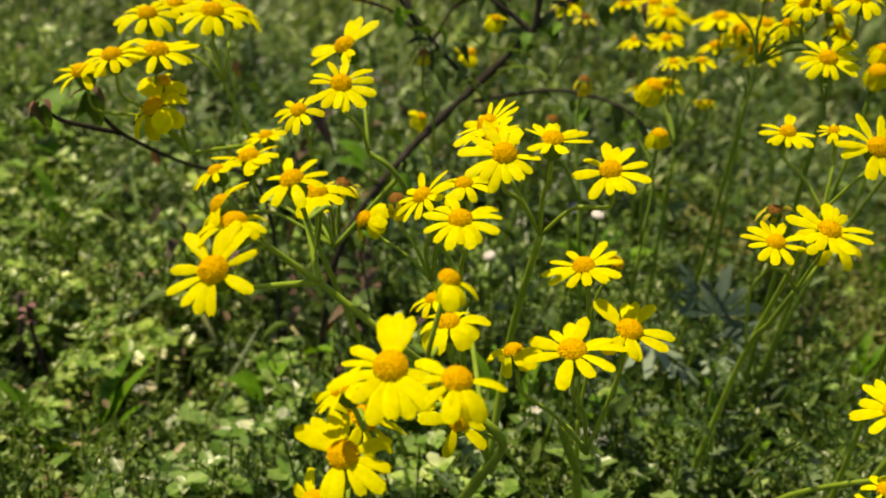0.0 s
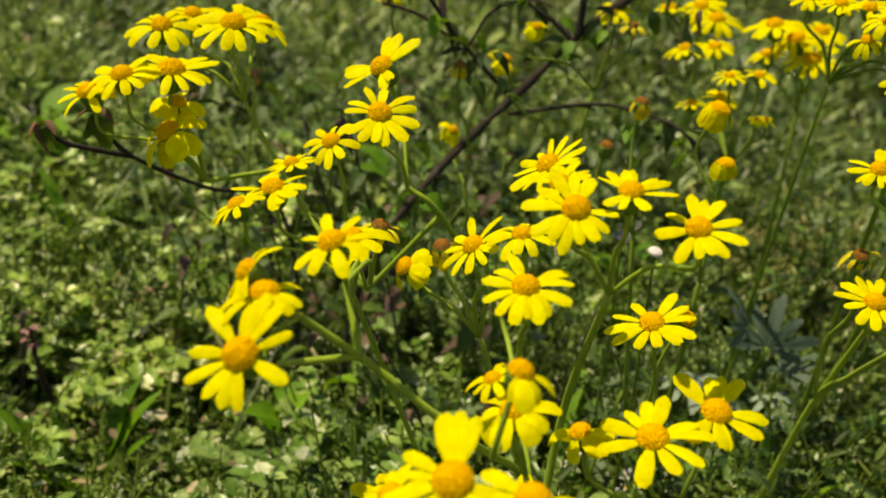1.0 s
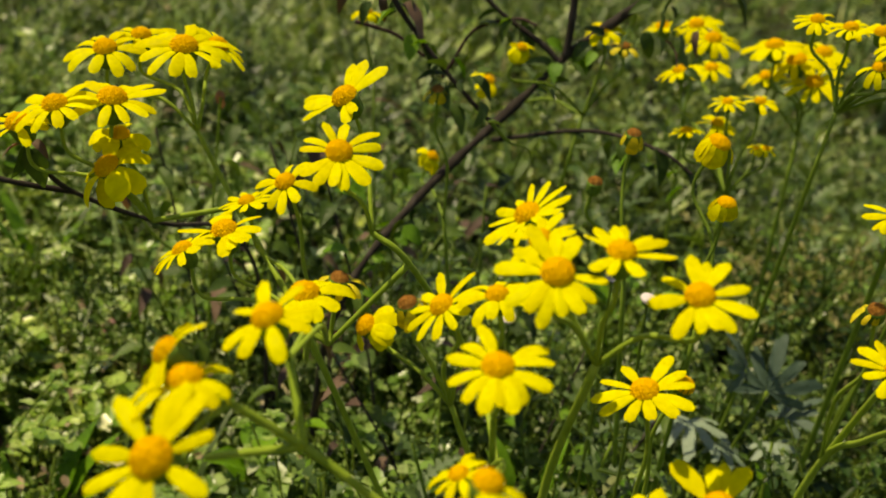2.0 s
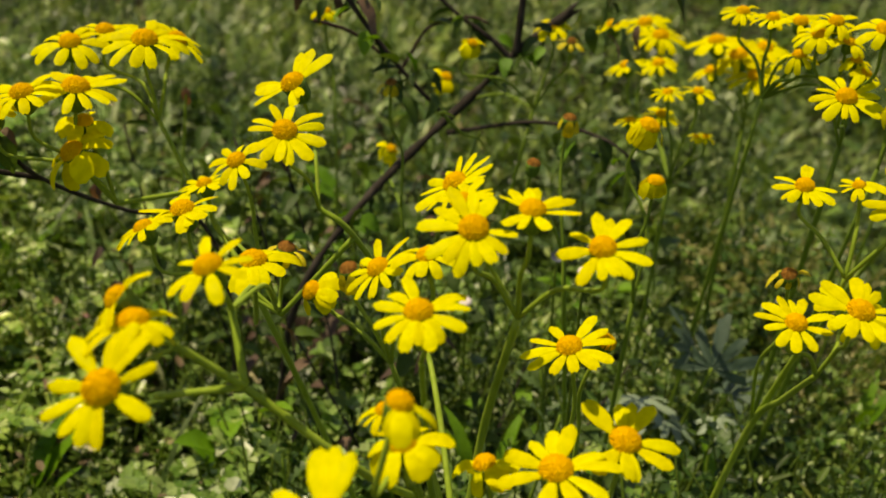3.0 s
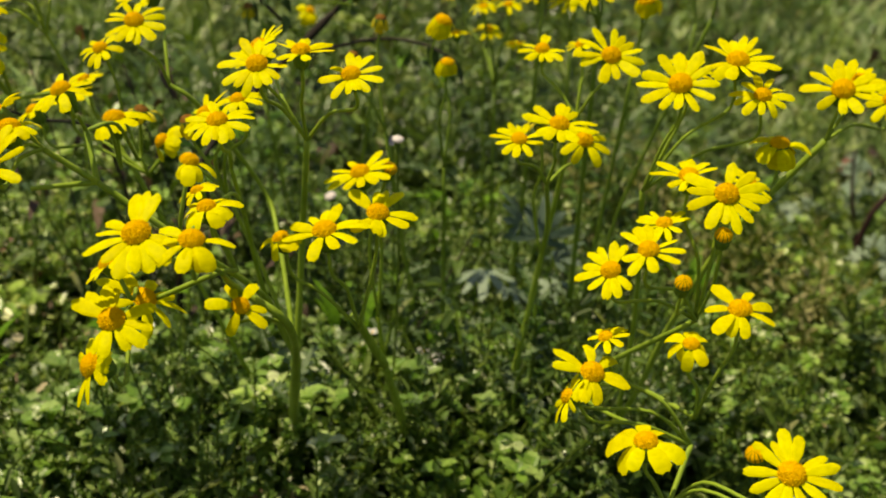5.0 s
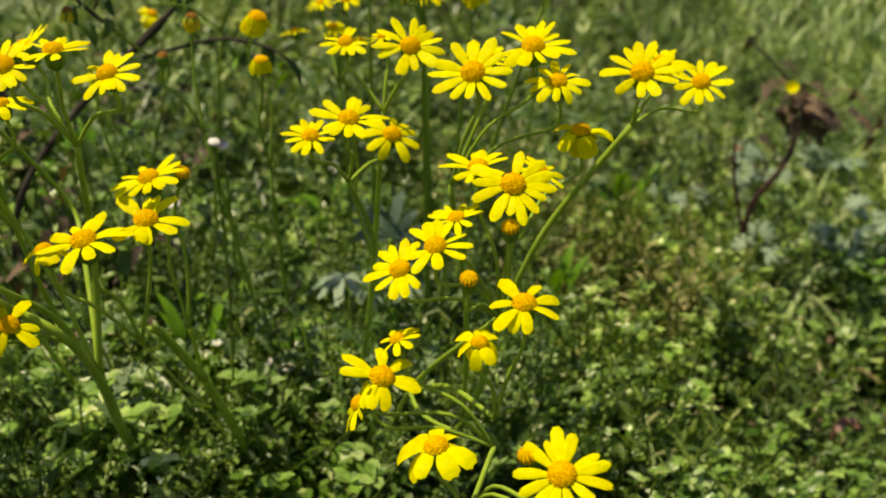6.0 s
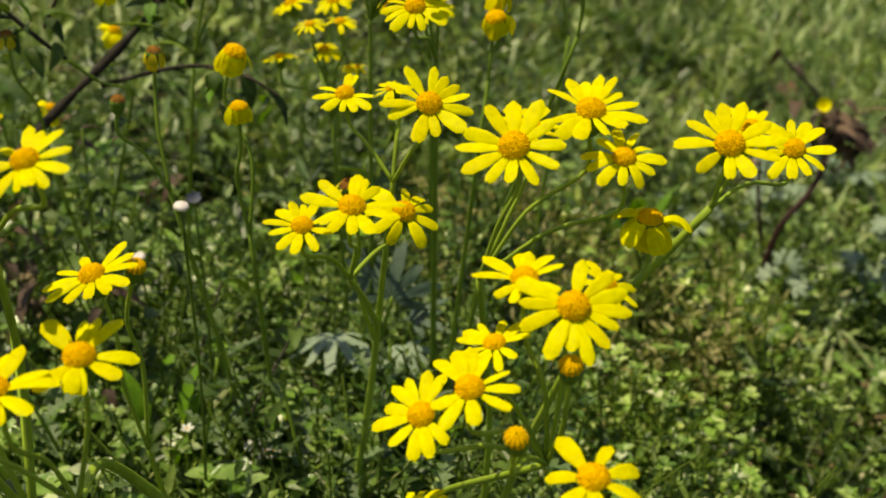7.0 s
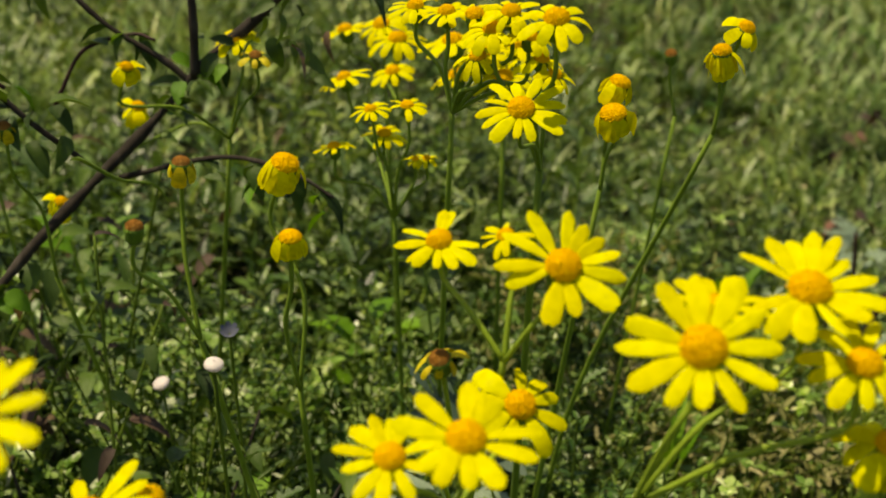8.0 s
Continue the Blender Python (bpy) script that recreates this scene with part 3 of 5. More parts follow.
def cup_mesh():
    """The green cup of bracts under a head, ribbed, narrowing into the stalk."""
    verts, faces, sides = [], [], 26
    levels = [(0.03, 0.29), (-0.10, 0.275), (-0.26, 0.255), (-0.40, 0.235), (-0.50, 0.16), (-0.56, 0.07)]
    for z, rad in levels:
        for k in range(sides):
            a = 2 * math.pi * k / sides
            ridge = 1 + (0.05 if k % 2 else -0.03)
            verts.append((rad * ridge * math.cos(a), rad * ridge * math.sin(a), z))
    faces = [(i * sides + k, (i + 1) * sides + k, (i + 1) * sides + (k + 1) % sides, i * sides + (k + 1) % sides) for i in range(len(levels) - 1) for k in range(sides)]
    faces.append(tuple(range(sides)))
    faces.append(tuple((len(levels) - 1) * sides + k for k in range(sides - 1, -1, -1)))
    return mesh_of("flower_head", verts, faces, CUP)


def bud_mesh(mat, half=0.78):
    """An opening bud: wedges folded in over the top."""
    verts, faces, n = [], [], 12
    for k in range(n):
        o = len(verts)
        for rad, z in ((0.62, 0.0), (0.74, 0.25), (0.66, 0.55), (0.36, 0.74), (0.06, 0.78)):
            for side in (-half, 0.0, half):
                a = 2 * math.pi * (k + side * 0.5) / n
                q = rad * (1.0 if side == 0.0 else 0.93 + 0.05 * (half > 0.9))
                verts.append((q * math.cos(a), q * math.sin(a), z))
        for i in range(4):
            for c in range(2):
                faces.append((o + i * 3 + c, o + i * 3 + c + 1, o + i * 3 + c + 4, o + i * 3 + c + 3))
    return mesh_of("bud_crown", verts, faces, mat)


PETALS = {}
CUP_MESH, DISC_MESH = cup_mesh(), disc_mesh("disc", DISC)
DISC_OLD_MESH = disc_mesh("disc", DISC_OLD, 0.24, 0.29, 90)
BUD_MESH = bud_mesh(DISC)
pick = random.Random(11)


def petal_of(droop, old):
    key = (int(round(max(0, min(100, droop)) / 6.0)) * 6, pick.randrange(5), old)
    if key not in PETALS:
        PETALS[key] = petal_mesh(key[1] + 5 * old, key[0], PETAL_OLD if old else PETAL, "petal")
    return PETALS[key]


def plant(base, label):
    x, y = base
    ob = new("ragwort_plant", None)
    ob.empty_display_size = 0.02
    ob.location = (x, y, lift(x, y))
    return tagged(ob, label, "flowering plant", "yellow ragwort plants")


def branch(owner, points, r0, r1):
    o = owner.location
    pts = [Vector(p) for p in points]
    line = [q - o for q in smooth_line(pts)]
    if abs(pts[0].z) < 0.05:
        line[0].z -= 0.02
    # the two rear plants get the stem colour with shade painted in
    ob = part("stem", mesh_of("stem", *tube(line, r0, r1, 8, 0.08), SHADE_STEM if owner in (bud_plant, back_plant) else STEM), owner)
    for i in range(3, len(line) - 4, 3):
        if pick.random() < 0.8 and r0 > 0.0012 and line[i].z < 0.15:
            stem_leaf(owner, line[i], line[i + 1] - line[i], 0.012 + 0.020 * pick.random() * (1.1 - i / len(line)))


LEAF_MESHES = []


def lobed_leaf_mesh(k, mat, lobes=5, wide=0.20):
    """A leaf cut into rounded lobes, one unit long, arching over."""
    r = random.Random(k)
    rows, verts = 26, []
    for i in range(rows):
        s = i / (rows - 1)
        env = wide * (0.35 + 0.65 * math.sin(math.pi * min(1, 0.12 + s * 0.9))) if s < 0.97 else 0.02
        cut = 0.14 + 0.86 * abs(math.sin(math.pi * lobes * (s + 0.02 * k))) ** 1.2
        w = max(0.012, env * cut)
        z = -0.30 * s * s + 0.16 * s
        for u in (-1, -0.5, 0, 0.5, 1):
            verts.append((s * 0.97 + (0.06 * abs(u)) * cut, w * u, z + 0.10 * abs(u) * w / wide * (0.6 + 0.8 * r.random()) * 0.5))
    faces = [(i * 5 + c, i * 5 + c + 1, i * 5 + c + 6, i * 5 + c + 5) for i in range(rows - 1) for c in range(4)]
    return mesh_of("leaf", verts, faces, mat)


for k in range(3):
    LEAF_MESHES.append(lobed_leaf_mesh(k, LOBED))


def palm_leaf_mesh(k, mat, lobes=7):
    """A broad leaf cut into blunt lobes round its foot, each lobe creased along its rib, one unit across."""
    r = random.Random(k)
    steps, rings = lobes * 8, (0.0, 0.3, 0.55, 0.78, 1.0)
    verts, faces = [], []
    wave = [r.uniform(0.85, 1.1) for i in range(lobes)]
    for i in range(steps + 1):
        a = (i / steps - 0.5) * 4.1
        lobe = min(lobes - 1, i * lobes // steps)
        u = i * lobes / steps - lobe if i < steps else 1.0
        rib = math.sin(math.pi * u)
        reach = (0.30 + 0.70 * rib ** 0.8) * wave[lobe] * (1 - 0.28 * abs(a) / 2.05) * (1 + 0.07 * math.sin(u * math.pi * 6))
        for q in rings:
            d = q * reach
            verts.append((d * math.cos(a), d * math.sin(a), 0.10 * d - 0.34 * d * d * wave[lobe] - 0.07 * q * rib + 0.03 * r.uniform(-1, 1) * q))
    n = len(rings)
    faces = [(i * n + c, i * n + c + 1, (i + 1) * n + c + 1, (i + 1) * n + c) for i in range(steps) for c in range(n - 1)]
    return mesh_of("leaf", verts, faces, mat)


GREY_MESH = palm_leaf_mesh(5, GREY_LEAF)
# leaves of the grey weed that stand in shade, darkened in the colour itself
SHADED_TEAL_LEAF = leafy("lobed_leaf_teal_shaded", [(0.0, (0.055, 0.105, 0.065)), (1.0, (0.11, 0.17, 0.105))], "object", 0.6, 0.2, (0.9, 1.0, 0.6))
SHADED_TEAL_MESH = palm_leaf_mesh(8, SHADED_TEAL_LEAF)


def stem_leaf(owner, at, along, size):
    a = pick.random() * 2 * math.pi
    out = Vector((math.cos(a), math.sin(a), 0.35 + 0.5 * pick.random())).normalized()
    m = Matrix.Translation(at) @ out.to_track_quat("X", "Z").to_matrix().to_4x4() @ Matrix.Diagonal((size, size, size, 1))
    part("leaf", LEAF_MESHES[pick.randrange(3)], owner, m)


def flower(owner, root, at, normal, radius, count, droop, kind="fresh", rays=()):
    """A head with its cup, domed disc, rays and stalk down to the branch at root."""
    o = owner.location
    at = Vector(at)
    nrm = Vector(normal).normalized()
    spin = pick.random() * 6.283
    if kind in ("spent", "closing", "wilted", "bud"):
        radius = {"bud": 0.0085, "closing": max(radius, 0.0084), "spent": 0.0085, "wilted": max(radius, 0.0090)}[kind]
    m = Matrix.Translation(at - o - nrm * radius * 0.15) @ turned(nrm) @ Matrix.Diagonal((radius, radius, radius, 1))
    head = part("flower_head", CUP_MESH, owner, m, {"fresh": "", "wilted": "withered head with hanging faded petals", "closing": "closing head, petals folded down", "spent": "spent brown head without petals", "bud": "round orange bud just opening"}[kind])
    old = kind in ("wilted", "spent")
    if kind == "bud":
        part("bud_crown", BUD_MESH, head, Matrix.Diagonal((0.44, 0.44, 0.44, 1)))
    else:
        part("disc", DISC_OLD_MESH if old else DISC_MESH, head, Matrix.Diagonal({"closing": (1.0, 1.0, 0.8, 1), "wilted": (0.9, 0.9, 0.8, 1)}.get(kind, (0.94, 0.94, 0.94, 1))))
    if kind == "spent":
        count = min(count, 5)
    elif kind == "closing":
        count = max(count, 12)
    turns = [radians(a) for a in rays] or [spin + 2 * math.pi * (i + 0.5 * (pick.random() - 0.5)) / max(count, 1) for i in range(count)]
    for a in turns if kind != "bud" else ():
        if not rays and count > 9 and pick.random() < 0.07:
            continue
        d = droop + pick.uniform(-12, 16) + (14 if owner is back_plant else 0)
        k = pick.uniform(0.82, 1.10)
        thin = pick.uniform(0.92, 1.18) * (12 / max(7, min(len(turns), 13))) ** 0.4 * (1.0 + droop * 0.005) * (1.35 if droop >= 45 and not rays else 1.0)
        if kind == "spent":
            k, thin, d = 0.62, 0.30, 20
        elif kind == "closing":
            k, thin, d = pick.uniform(0.58, 0.84), pick.uniform(1.6, 2.5), d + 8
        elif kind == "wilted":
            k, thin = pick.uniform(0.48, 0.84), pick.uniform(1.2, 2.2)
        pm = Matrix.Rotation(a, 4, "Z") @ Matrix.Rotation(pick.uniform(-0.30, 0.30), 4, "X") @ Matrix.Rotation(pick.uniform(-0.05, 0.05), 4, "Y") @ Matrix.Translation(({"closing": 0.14, "wilted": 0.12}.get(kind, 0.0), 0, 0.02 if kind == "closing" else 0.0)) @ Matrix.Diagonal((k, thin * k, k, 1))
        part("petal", petal_of(d, old), head, pm)
    # stalk, in the head's own frame
    inv = (Matrix.Translation(o) @ m).inverted()
    foot, neck = Vector(root), at - nrm * radius * 0.5
    reach = (foot - neck).length
    mid = foot.lerp(neck, 0.45) + Vector((pick.uniform(-0.06, 0.06), pick.uniform(-0.06, 0.06), 0.02)) * reach
    far = neck - nrm * reach * 0.16 - Vector((0, 0, 0.10)) * reach
    line = [inv @ q for q in smooth_line([foot, mid, far, neck], 5)]
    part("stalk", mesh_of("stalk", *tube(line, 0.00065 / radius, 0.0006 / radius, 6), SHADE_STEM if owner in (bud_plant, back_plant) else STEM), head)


main_plant = plant((-0.031, 0.475), "tall branching ragwort with many open yellow flower heads")
right_plant = plant((0.067, 0.451), "branching ragwort with yellow heads and round orange buds")
back_plant = plant((0.12, 0.54), "ragwort with dense clusters of yellow heads behind others")
bud_plant = plant((0.05, 0.50), "slender ragwort with closing and spent yellow heads")

# -- heads begin
NODES = {}
NODES['nA1'] = (-0.1258, 0.4293, 0.2473)
NODES['nA2'] = (-0.1303, 0.4001, 0.2287)
NODES['nAB'] = (-0.1100, 0.4175, 0.2288)
NODES['nA0'] = (-0.0813, 0.3889, 0.2044)
NODES['nB'] = (-0.0627, 0.3723, 0.2460)
NODES['nB2'] = (-0.0727, 0.3745, 0.2100)
NODES['nB0'] = (-0.0525, 0.3734, 0.2380)
NODES['nB00'] = (-0.0326, 0.3913, 0.2003)
NODES['nDE'] = (-0.0674, 0.2933, 0.2540)
NODES['nDE2'] = (-0.0739, 0.2762, 0.2539)
NODES['nDE0'] = (-0.0618, 0.2820, 0.2428)
NODES['nDE00'] = (-0.0366, 0.2873, 0.2212)
NODES['nF'] = (-0.0072, 0.3200, 0.2457)
NODES['nF2'] = (-0.0369, 0.3396, 0.2184)
NODES['nF3'] = (-0.0278, 0.3020, 0.2416)
NODES['nG0'] = (-0.0232, 0.2821, 0.2174)
NODES['nG'] = (-0.0234, 0.2596, 0.2278)
NODES['nH'] = (0.0121, 0.2970, 0.1922)
NODES['nI'] = (0.0730, 0.3450, 0.2260)
NODES['nI0'] = (0.0832, 0.4150, 0.1660)
NODES['nI3'] = (0.0849, 0.3736, 0.2420)
NODES['nL3'] = (0.1077, 0.3500, 0.2235)
NODES['nL6'] = (0.1664, 0.3452, 0.2474)
NODES['nL60'] = (0.1250, 0.3048, 0.2236)
NODES['nL'] = (0.1202, 0.3027, 0.1981)
NODES['nN'] = (0.1166, 0.2748, 0.1794)
NODES['nN2'] = (0.1170, 0.2749, 0.1690)
NODES['nO'] = (0.1086, 0.2602, 0.1559)
NODES['nP'] = (0.0394, 0.4351, 0.1979)
NODES['nP2'] = (0.0131, 0.4359, 0.2127)
NODES['nJ'] = (0.1028, 0.4548, 0.2560)
NODES['nR'] = (0.1239, 0.4707, 0.2449)
NODES['nR2'] = (0.1569, 0.4772, 0.2606)
NODES['nJ2'] = (0.0804, 0.4811, 0.2637)
NODES['nJ3'] = (0.0666, 0.5506, 0.2034)
NODES['nT4'] = (-0.0915, 0.5827, 0.2285)
NODES['nK3'] = (0.0636, 0.6699, 0.2229)
NODES['nR5'] = (0.1765, 0.5803, 0.2373)
NODES['nK1'] = (0.1177, 0.6433, 0.2067)
NODES['nT'] = (0.0035, 0.5759, 0.2243)
NODES['nT2'] = (-0.0507, 0.5248, 0.1883)
NODES['nV'] = (-0.0128, 0.3390, 0.1540)
NODES['nHlow'] = (0.0190, 0.3625, 0.1400)
NODES['nRlow'] = (0.0980, 0.3850, 0.1200)
NODES['nG1'] = (0.0160, 0.3560, 0.1650)
NODES['nGm'] = (-0.0110, 0.3050, 0.1870)
NODES['nGk'] = (-0.0269, 0.2992, 0.2030)
NODES['nGv'] = (-0.0150, 0.3560, 0.1360)
NODES['nG2'] = (-0.0504, 0.2744, 0.2080)
NODES['nDEs'] = (-0.0781, 0.2754, 0.2424)
branch(main_plant, [(-0.0310, 0.4750, 0.0080), (-0.0284, 0.4480, 0.0370), (-0.0190, 0.3820, 0.1070), NODES['nV']], 0.0023, 0.0020)
branch(main_plant, [NODES['nV'], (-0.0200, 0.3200, 0.1880), NODES['nDE00'], NODES['nDE0']], 0.0011, 0.0009)
branch(main_plant, [NODES['nDE0'], NODES['nDE']], 0.0009, 0.0008)
branch(main_plant, [NODES['nDE0'], NODES['nDE2']], 0.0009, 0.0008)
branch(main_plant, [NODES['nV'], (-0.0240, 0.3750, 0.1850), NODES['nB00'], NODES['nB0'], NODES['nB']], 0.0010, 0.0008)
branch(main_plant, [NODES['nB0'], NODES['nB2']], 0.0009, 0.0008)
branch(main_plant, [(-0.0284, 0.4480, 0.0370), (-0.0480, 0.4250, 0.1000), NODES['nA0'], NODES['nAB'], NODES['nA1']], 0.0012, 0.0008)
branch(main_plant, [NODES['nAB'], NODES['nA2']], 0.0009, 0.0008)
branch(main_plant, [NODES['nV'], (-0.0235, 0.3420, 0.1850), NODES['nF2']], 0.0010, 0.0007)
branch(main_plant, [NODES['nV'], (-0.0223, 0.3280, 0.1865), (-0.0262, 0.3140, 0.2211), NODES['nF3']], 0.0010, 0.0007)
branch(main_plant, [NODES['nV'], (-0.0110, 0.3400, 0.2000), NODES['nF']], 0.0013, 0.0010)
branch(main_plant, [(-0.0190, 0.3820, 0.1070), NODES['nGv'], NODES['nGm'], NODES['nGk'], NODES['nG']], 0.0019, 0.0009)
branch(main_plant, [NODES['nG'], NODES['nG2']], 0.0008, 0.0007)
branch(main_plant, [NODES['nG'], NODES['nG0']], 0.0008, 0.0007)
branch(main_plant, [(0.0300, 0.4700, 0.0080), (0.0272, 0.4280, 0.0560), (0.0264, 0.3920, 0.0960), NODES['nHlow']], 0.0020, 0.0018)
branch(main_plant, [NODES['nHlow'], (0.0085, 0.3370, 0.1740), NODES['nH']], 0.0019, 0.0011)
branch(main_plant, [NODES['nHlow'], NODES['nG1']], 0.0010, 0.0007)
branch(right_plant, [(0.0670, 0.4510, 0.0100), (0.0730, 0.4400, 0.0500), (0.0795, 0.4330, 0.1050), NODES['nI0'], (0.0800, 0.3830, 0.1960), NODES['nI']], 0.0019, 0.0008)
branch(right_plant, [NODES['nI0'], NODES['nI3']], 0.0012, 0.0008)
branch(right_plant, [(0.1230, 0.4000, 0.0950), (0.1190, 0.3800, 0.1600), NODES['nL3']], 0.0012, 0.0009)
branch(right_plant, [(0.0670, 0.4510, 0.0100), (0.0950, 0.4350, 0.0400), (0.1230, 0.4000, 0.0950), (0.1320, 0.3720, 0.1600), (0.1430, 0.3560, 0.2050), NODES['nL6']], 0.0016, 0.0012)
branch(right_plant, [(0.0670, 0.4510, 0.0100), (0.0850, 0.4200, 0.0500), NODES['nRlow'], NODES['nL']], 0.0015, 0.0009)
branch(right_plant, [NODES['nRlow'], (0.1080, 0.3300, 0.1560), NODES['nN']], 0.0011, 0.0008)
branch(right_plant, [NODES['nRlow'], (0.1000, 0.3200, 0.1500), NODES['nN2']], 0.0009, 0.0007)
branch(right_plant, [NODES['nN2'], NODES['nO']], 0.0009, 0.0007)
branch(bud_plant, [(0.0500, 0.5000, 0.0100), NODES['nP']], 0.0013, 0.0008)
branch(bud_plant, [(0.0450, 0.5000, 0.0100), NODES['nP2']], 0.0012, 0.0008)
branch(bud_plant, [(-0.0200, 0.6400, 0.0100), NODES['nT']], 0.0013, 0.0008)
branch(bud_plant, [(-0.0300, 0.6000, 0.0100), NODES['nT2']], 0.0012, 0.0008)
branch(back_plant, [(0.1200, 0.5400, 0.0015), NODES['nJ']], 0.0017, 0.0010)
branch(back_plant, [(0.1200, 0.5400, 0.0015), NODES['nR']], 0.0013, 0.0008)
branch(back_plant, [(0.1300, 0.5500, -0.0028), (0.1350, 0.5300, 0.1300), NODES['nR2']], 0.0013, 0.0008)
branch(back_plant, [(0.1700, 0.6200, -0.0198), NODES['nR5']], 0.0009, 0.0008)
branch(back_plant, [(0.0800, 0.6200, 0.0100), NODES['nJ3']], 0.0013, 0.0008)
branch(back_plant, [(0.0900, 0.5800, 0.0100), NODES['nJ2']], 0.0013, 0.0008)
branch(bud_plant, [(-0.0800, 0.6200, 0.0100), NODES['nT4']], 0.0010, 0.0006)
branch(back_plant, [(0.0800, 0.7000, 0.0100), NODES['nK3']], 0.0013, 0.0008)
branch(back_plant, [(0.1300, 0.6800, -0.0028), NODES['nK1']], 0.0016, 0.0010)
branch(main_plant, [NODES['nDE0'], NODES['nDEs']], 0.0009, 0.0007)
flower(main_plant, NODES['nA1'], (-0.1534, 0.4264, 0.2722), (-0.035, -0.312, 0.949), 0.0121, 10, 35)
flower(main_plant, NODES['nA1'], (-0.1471, 0.4406, 0.2737), (0.036, -0.140, 0.989), 0.0107, 11, 20)
flower(main_plant, NODES['nA1'], (-0.1290, 0.4260, 0.2760), (0.071, -0.264, 0.962), 0.0140, 12, 25)
flower(main_plant, NODES['nA1'], (-0.1222, 0.4406, 0.2733), (0.471, -0.075, 0.879), 0.0109, 11, 30)
flower(main_plant, NODES['nA2'], (-0.1400, 0.3970, 0.2670), (0.083, -0.175, 0.981), 0.0138, 12, 20)
flower(main_plant, NODES['nA2'], (-0.1640, 0.3890, 0.2590), (-0.279, -0.326, 0.903), 0.0118, 10, 25)
flower(main_plant, NODES['nA2'], (-0.1526, 0.3878, 0.2661), (-0.159, -0.269, 0.950), 0.0119, 11, 30)
flower(main_plant, NODES['nA2'], (-0.1410, 0.3920, 0.2480), (-0.458, -0.427, 0.780), 0.0130, 9, 50)
flower(main_plant, NODES['nA2'], (-0.1398, 0.4011, 0.2547), (0.065, -0.239, 0.969), 0.0096, 8, 55)
flower(main_plant, NODES['nB'], (-0.0760, 0.3930, 0.2760), (-0.485, -0.355, 0.799), 0.0123, 11, 0, rays=(-177, -158, -76, -60, 33, 70, 89, 168))
flower(main_plant, NODES['nB'], (-0.0710, 0.3610, 0.2720), (0.010, -0.488, 0.873), 0.0114, 12, 14, rays=(-178, -126, -106, -85, -74, -47, -16, 23, 48, 91, 121, 158))
flower(main_plant, NODES['nB2'], (-0.0851, 0.3664, 0.2602), (-0.313, -0.422, 0.851), 0.0092, 10, 26)
flower(main_plant, NODES['nB2'], (-0.1060, 0.3870, 0.2360), (-0.283, -0.117, 0.952), 0.0127, 12, 8, rays=(-177, -130, -76, -63, -50, -33, -7, 39, 104, 121))
flower(main_plant, NODES['nB2'], (-0.1036, 0.4025, 0.2384), (-0.333, -0.043, 0.942), 0.0085, 11, 10)
flower(main_plant, NODES['nB2'], (-0.1150, 0.3777, 0.2327), (-0.534, 0.017, 0.846), 0.0099, 11, 20)
flower(main_plant, NODES['nDE'], (-0.0690, 0.2790, 0.2710), (-0.348, -0.244, 0.905), 0.0098, 10, 24, rays=(-145, -112, -67, -22, 8, 61, 110, 125, 153))
flower(main_plant, NODES['nDE'], (-0.0740, 0.3410, 0.2440), (-0.080, -0.038, 0.996), 0.0124, 11, 38, rays=(-108, -92, -76, -61, -29, 27, 61, 88))
flower(main_plant, NODES['nDE'], (-0.0670, 0.3496, 0.2443), (0.135, -0.044, 0.990), 0.0047, 8, 65, 'wilted')
flower(main_plant, NODES['nF2'], (-0.0600, 0.3440, 0.2350), (-0.682, -0.409, 0.607), 0.0095, 6, 50, rays=(-169, -60, -40, -24, 5, 30))
flower(main_plant, NODES['nDE2'], (-0.0851, 0.2740, 0.2646), (-0.780, -0.120, 0.610), 0.0088, 11, 30, rays=(-176, -136, -107, -81, 4, 35, 83))
flower(main_plant, NODES['nDE2'], (-0.0800, 0.2700, 0.2630), (-0.172, 0.080, 0.980), 0.0104, 11, 48, rays=(-160, -128, -93, -70, -44, -15, 20, 48, 95, 121, 147))
flower(main_plant, NODES['nDE2'], (-0.0810, 0.2550, 0.2570), (-0.221, -0.615, 0.757), 0.0120, 9, 10, rays=(-146, -118, -98, -80, -26, 25, 62, 78, 94, 133, 179))
flower(main_plant, NODES['nF'], (-0.0260, 0.3390, 0.2710), (-0.600, -0.130, 0.789), 0.0105, 12, 2)
flower(main_plant, NODES['nF'], (-0.0200, 0.3020, 0.2750), (-0.133, -0.474, 0.870), 0.0110, 12, 12, rays=(-141, -120, -102, -81, -61, -38, -10, 71, 95, 119, 148, 176))
flower(main_plant, NODES['nF'], (-0.0234, 0.3191, 0.2740), (-0.378, -0.189, 0.906), 0.0083, 11, 15)
flower(main_plant, NODES['nF'], (-0.0080, 0.3090, 0.2780), (-0.062, -0.114, 0.991), 0.0099, 11, 0, rays=(-128, -106, -70, -13, 29, 46, 85, 95, 123, 149))
flower(main_plant, NODES['nF'], (0.0070, 0.3040, 0.2730), (-0.190, -0.371, 0.909), 0.0100, 12, 12, rays=(-168, -118, -91, -72, -54, -27, 12, 57, 78, 97, 141))
flower(main_plant, NODES['nF2'], (-0.0300, 0.3260, 0.2570), (-0.223, -0.135, 0.965), 0.0088, 10, 36)
flower(main_plant, NODES['nF2'], (-0.0420, 0.3310, 0.2500), (-0.563, -0.261, 0.784), 0.0098, 11, 8)
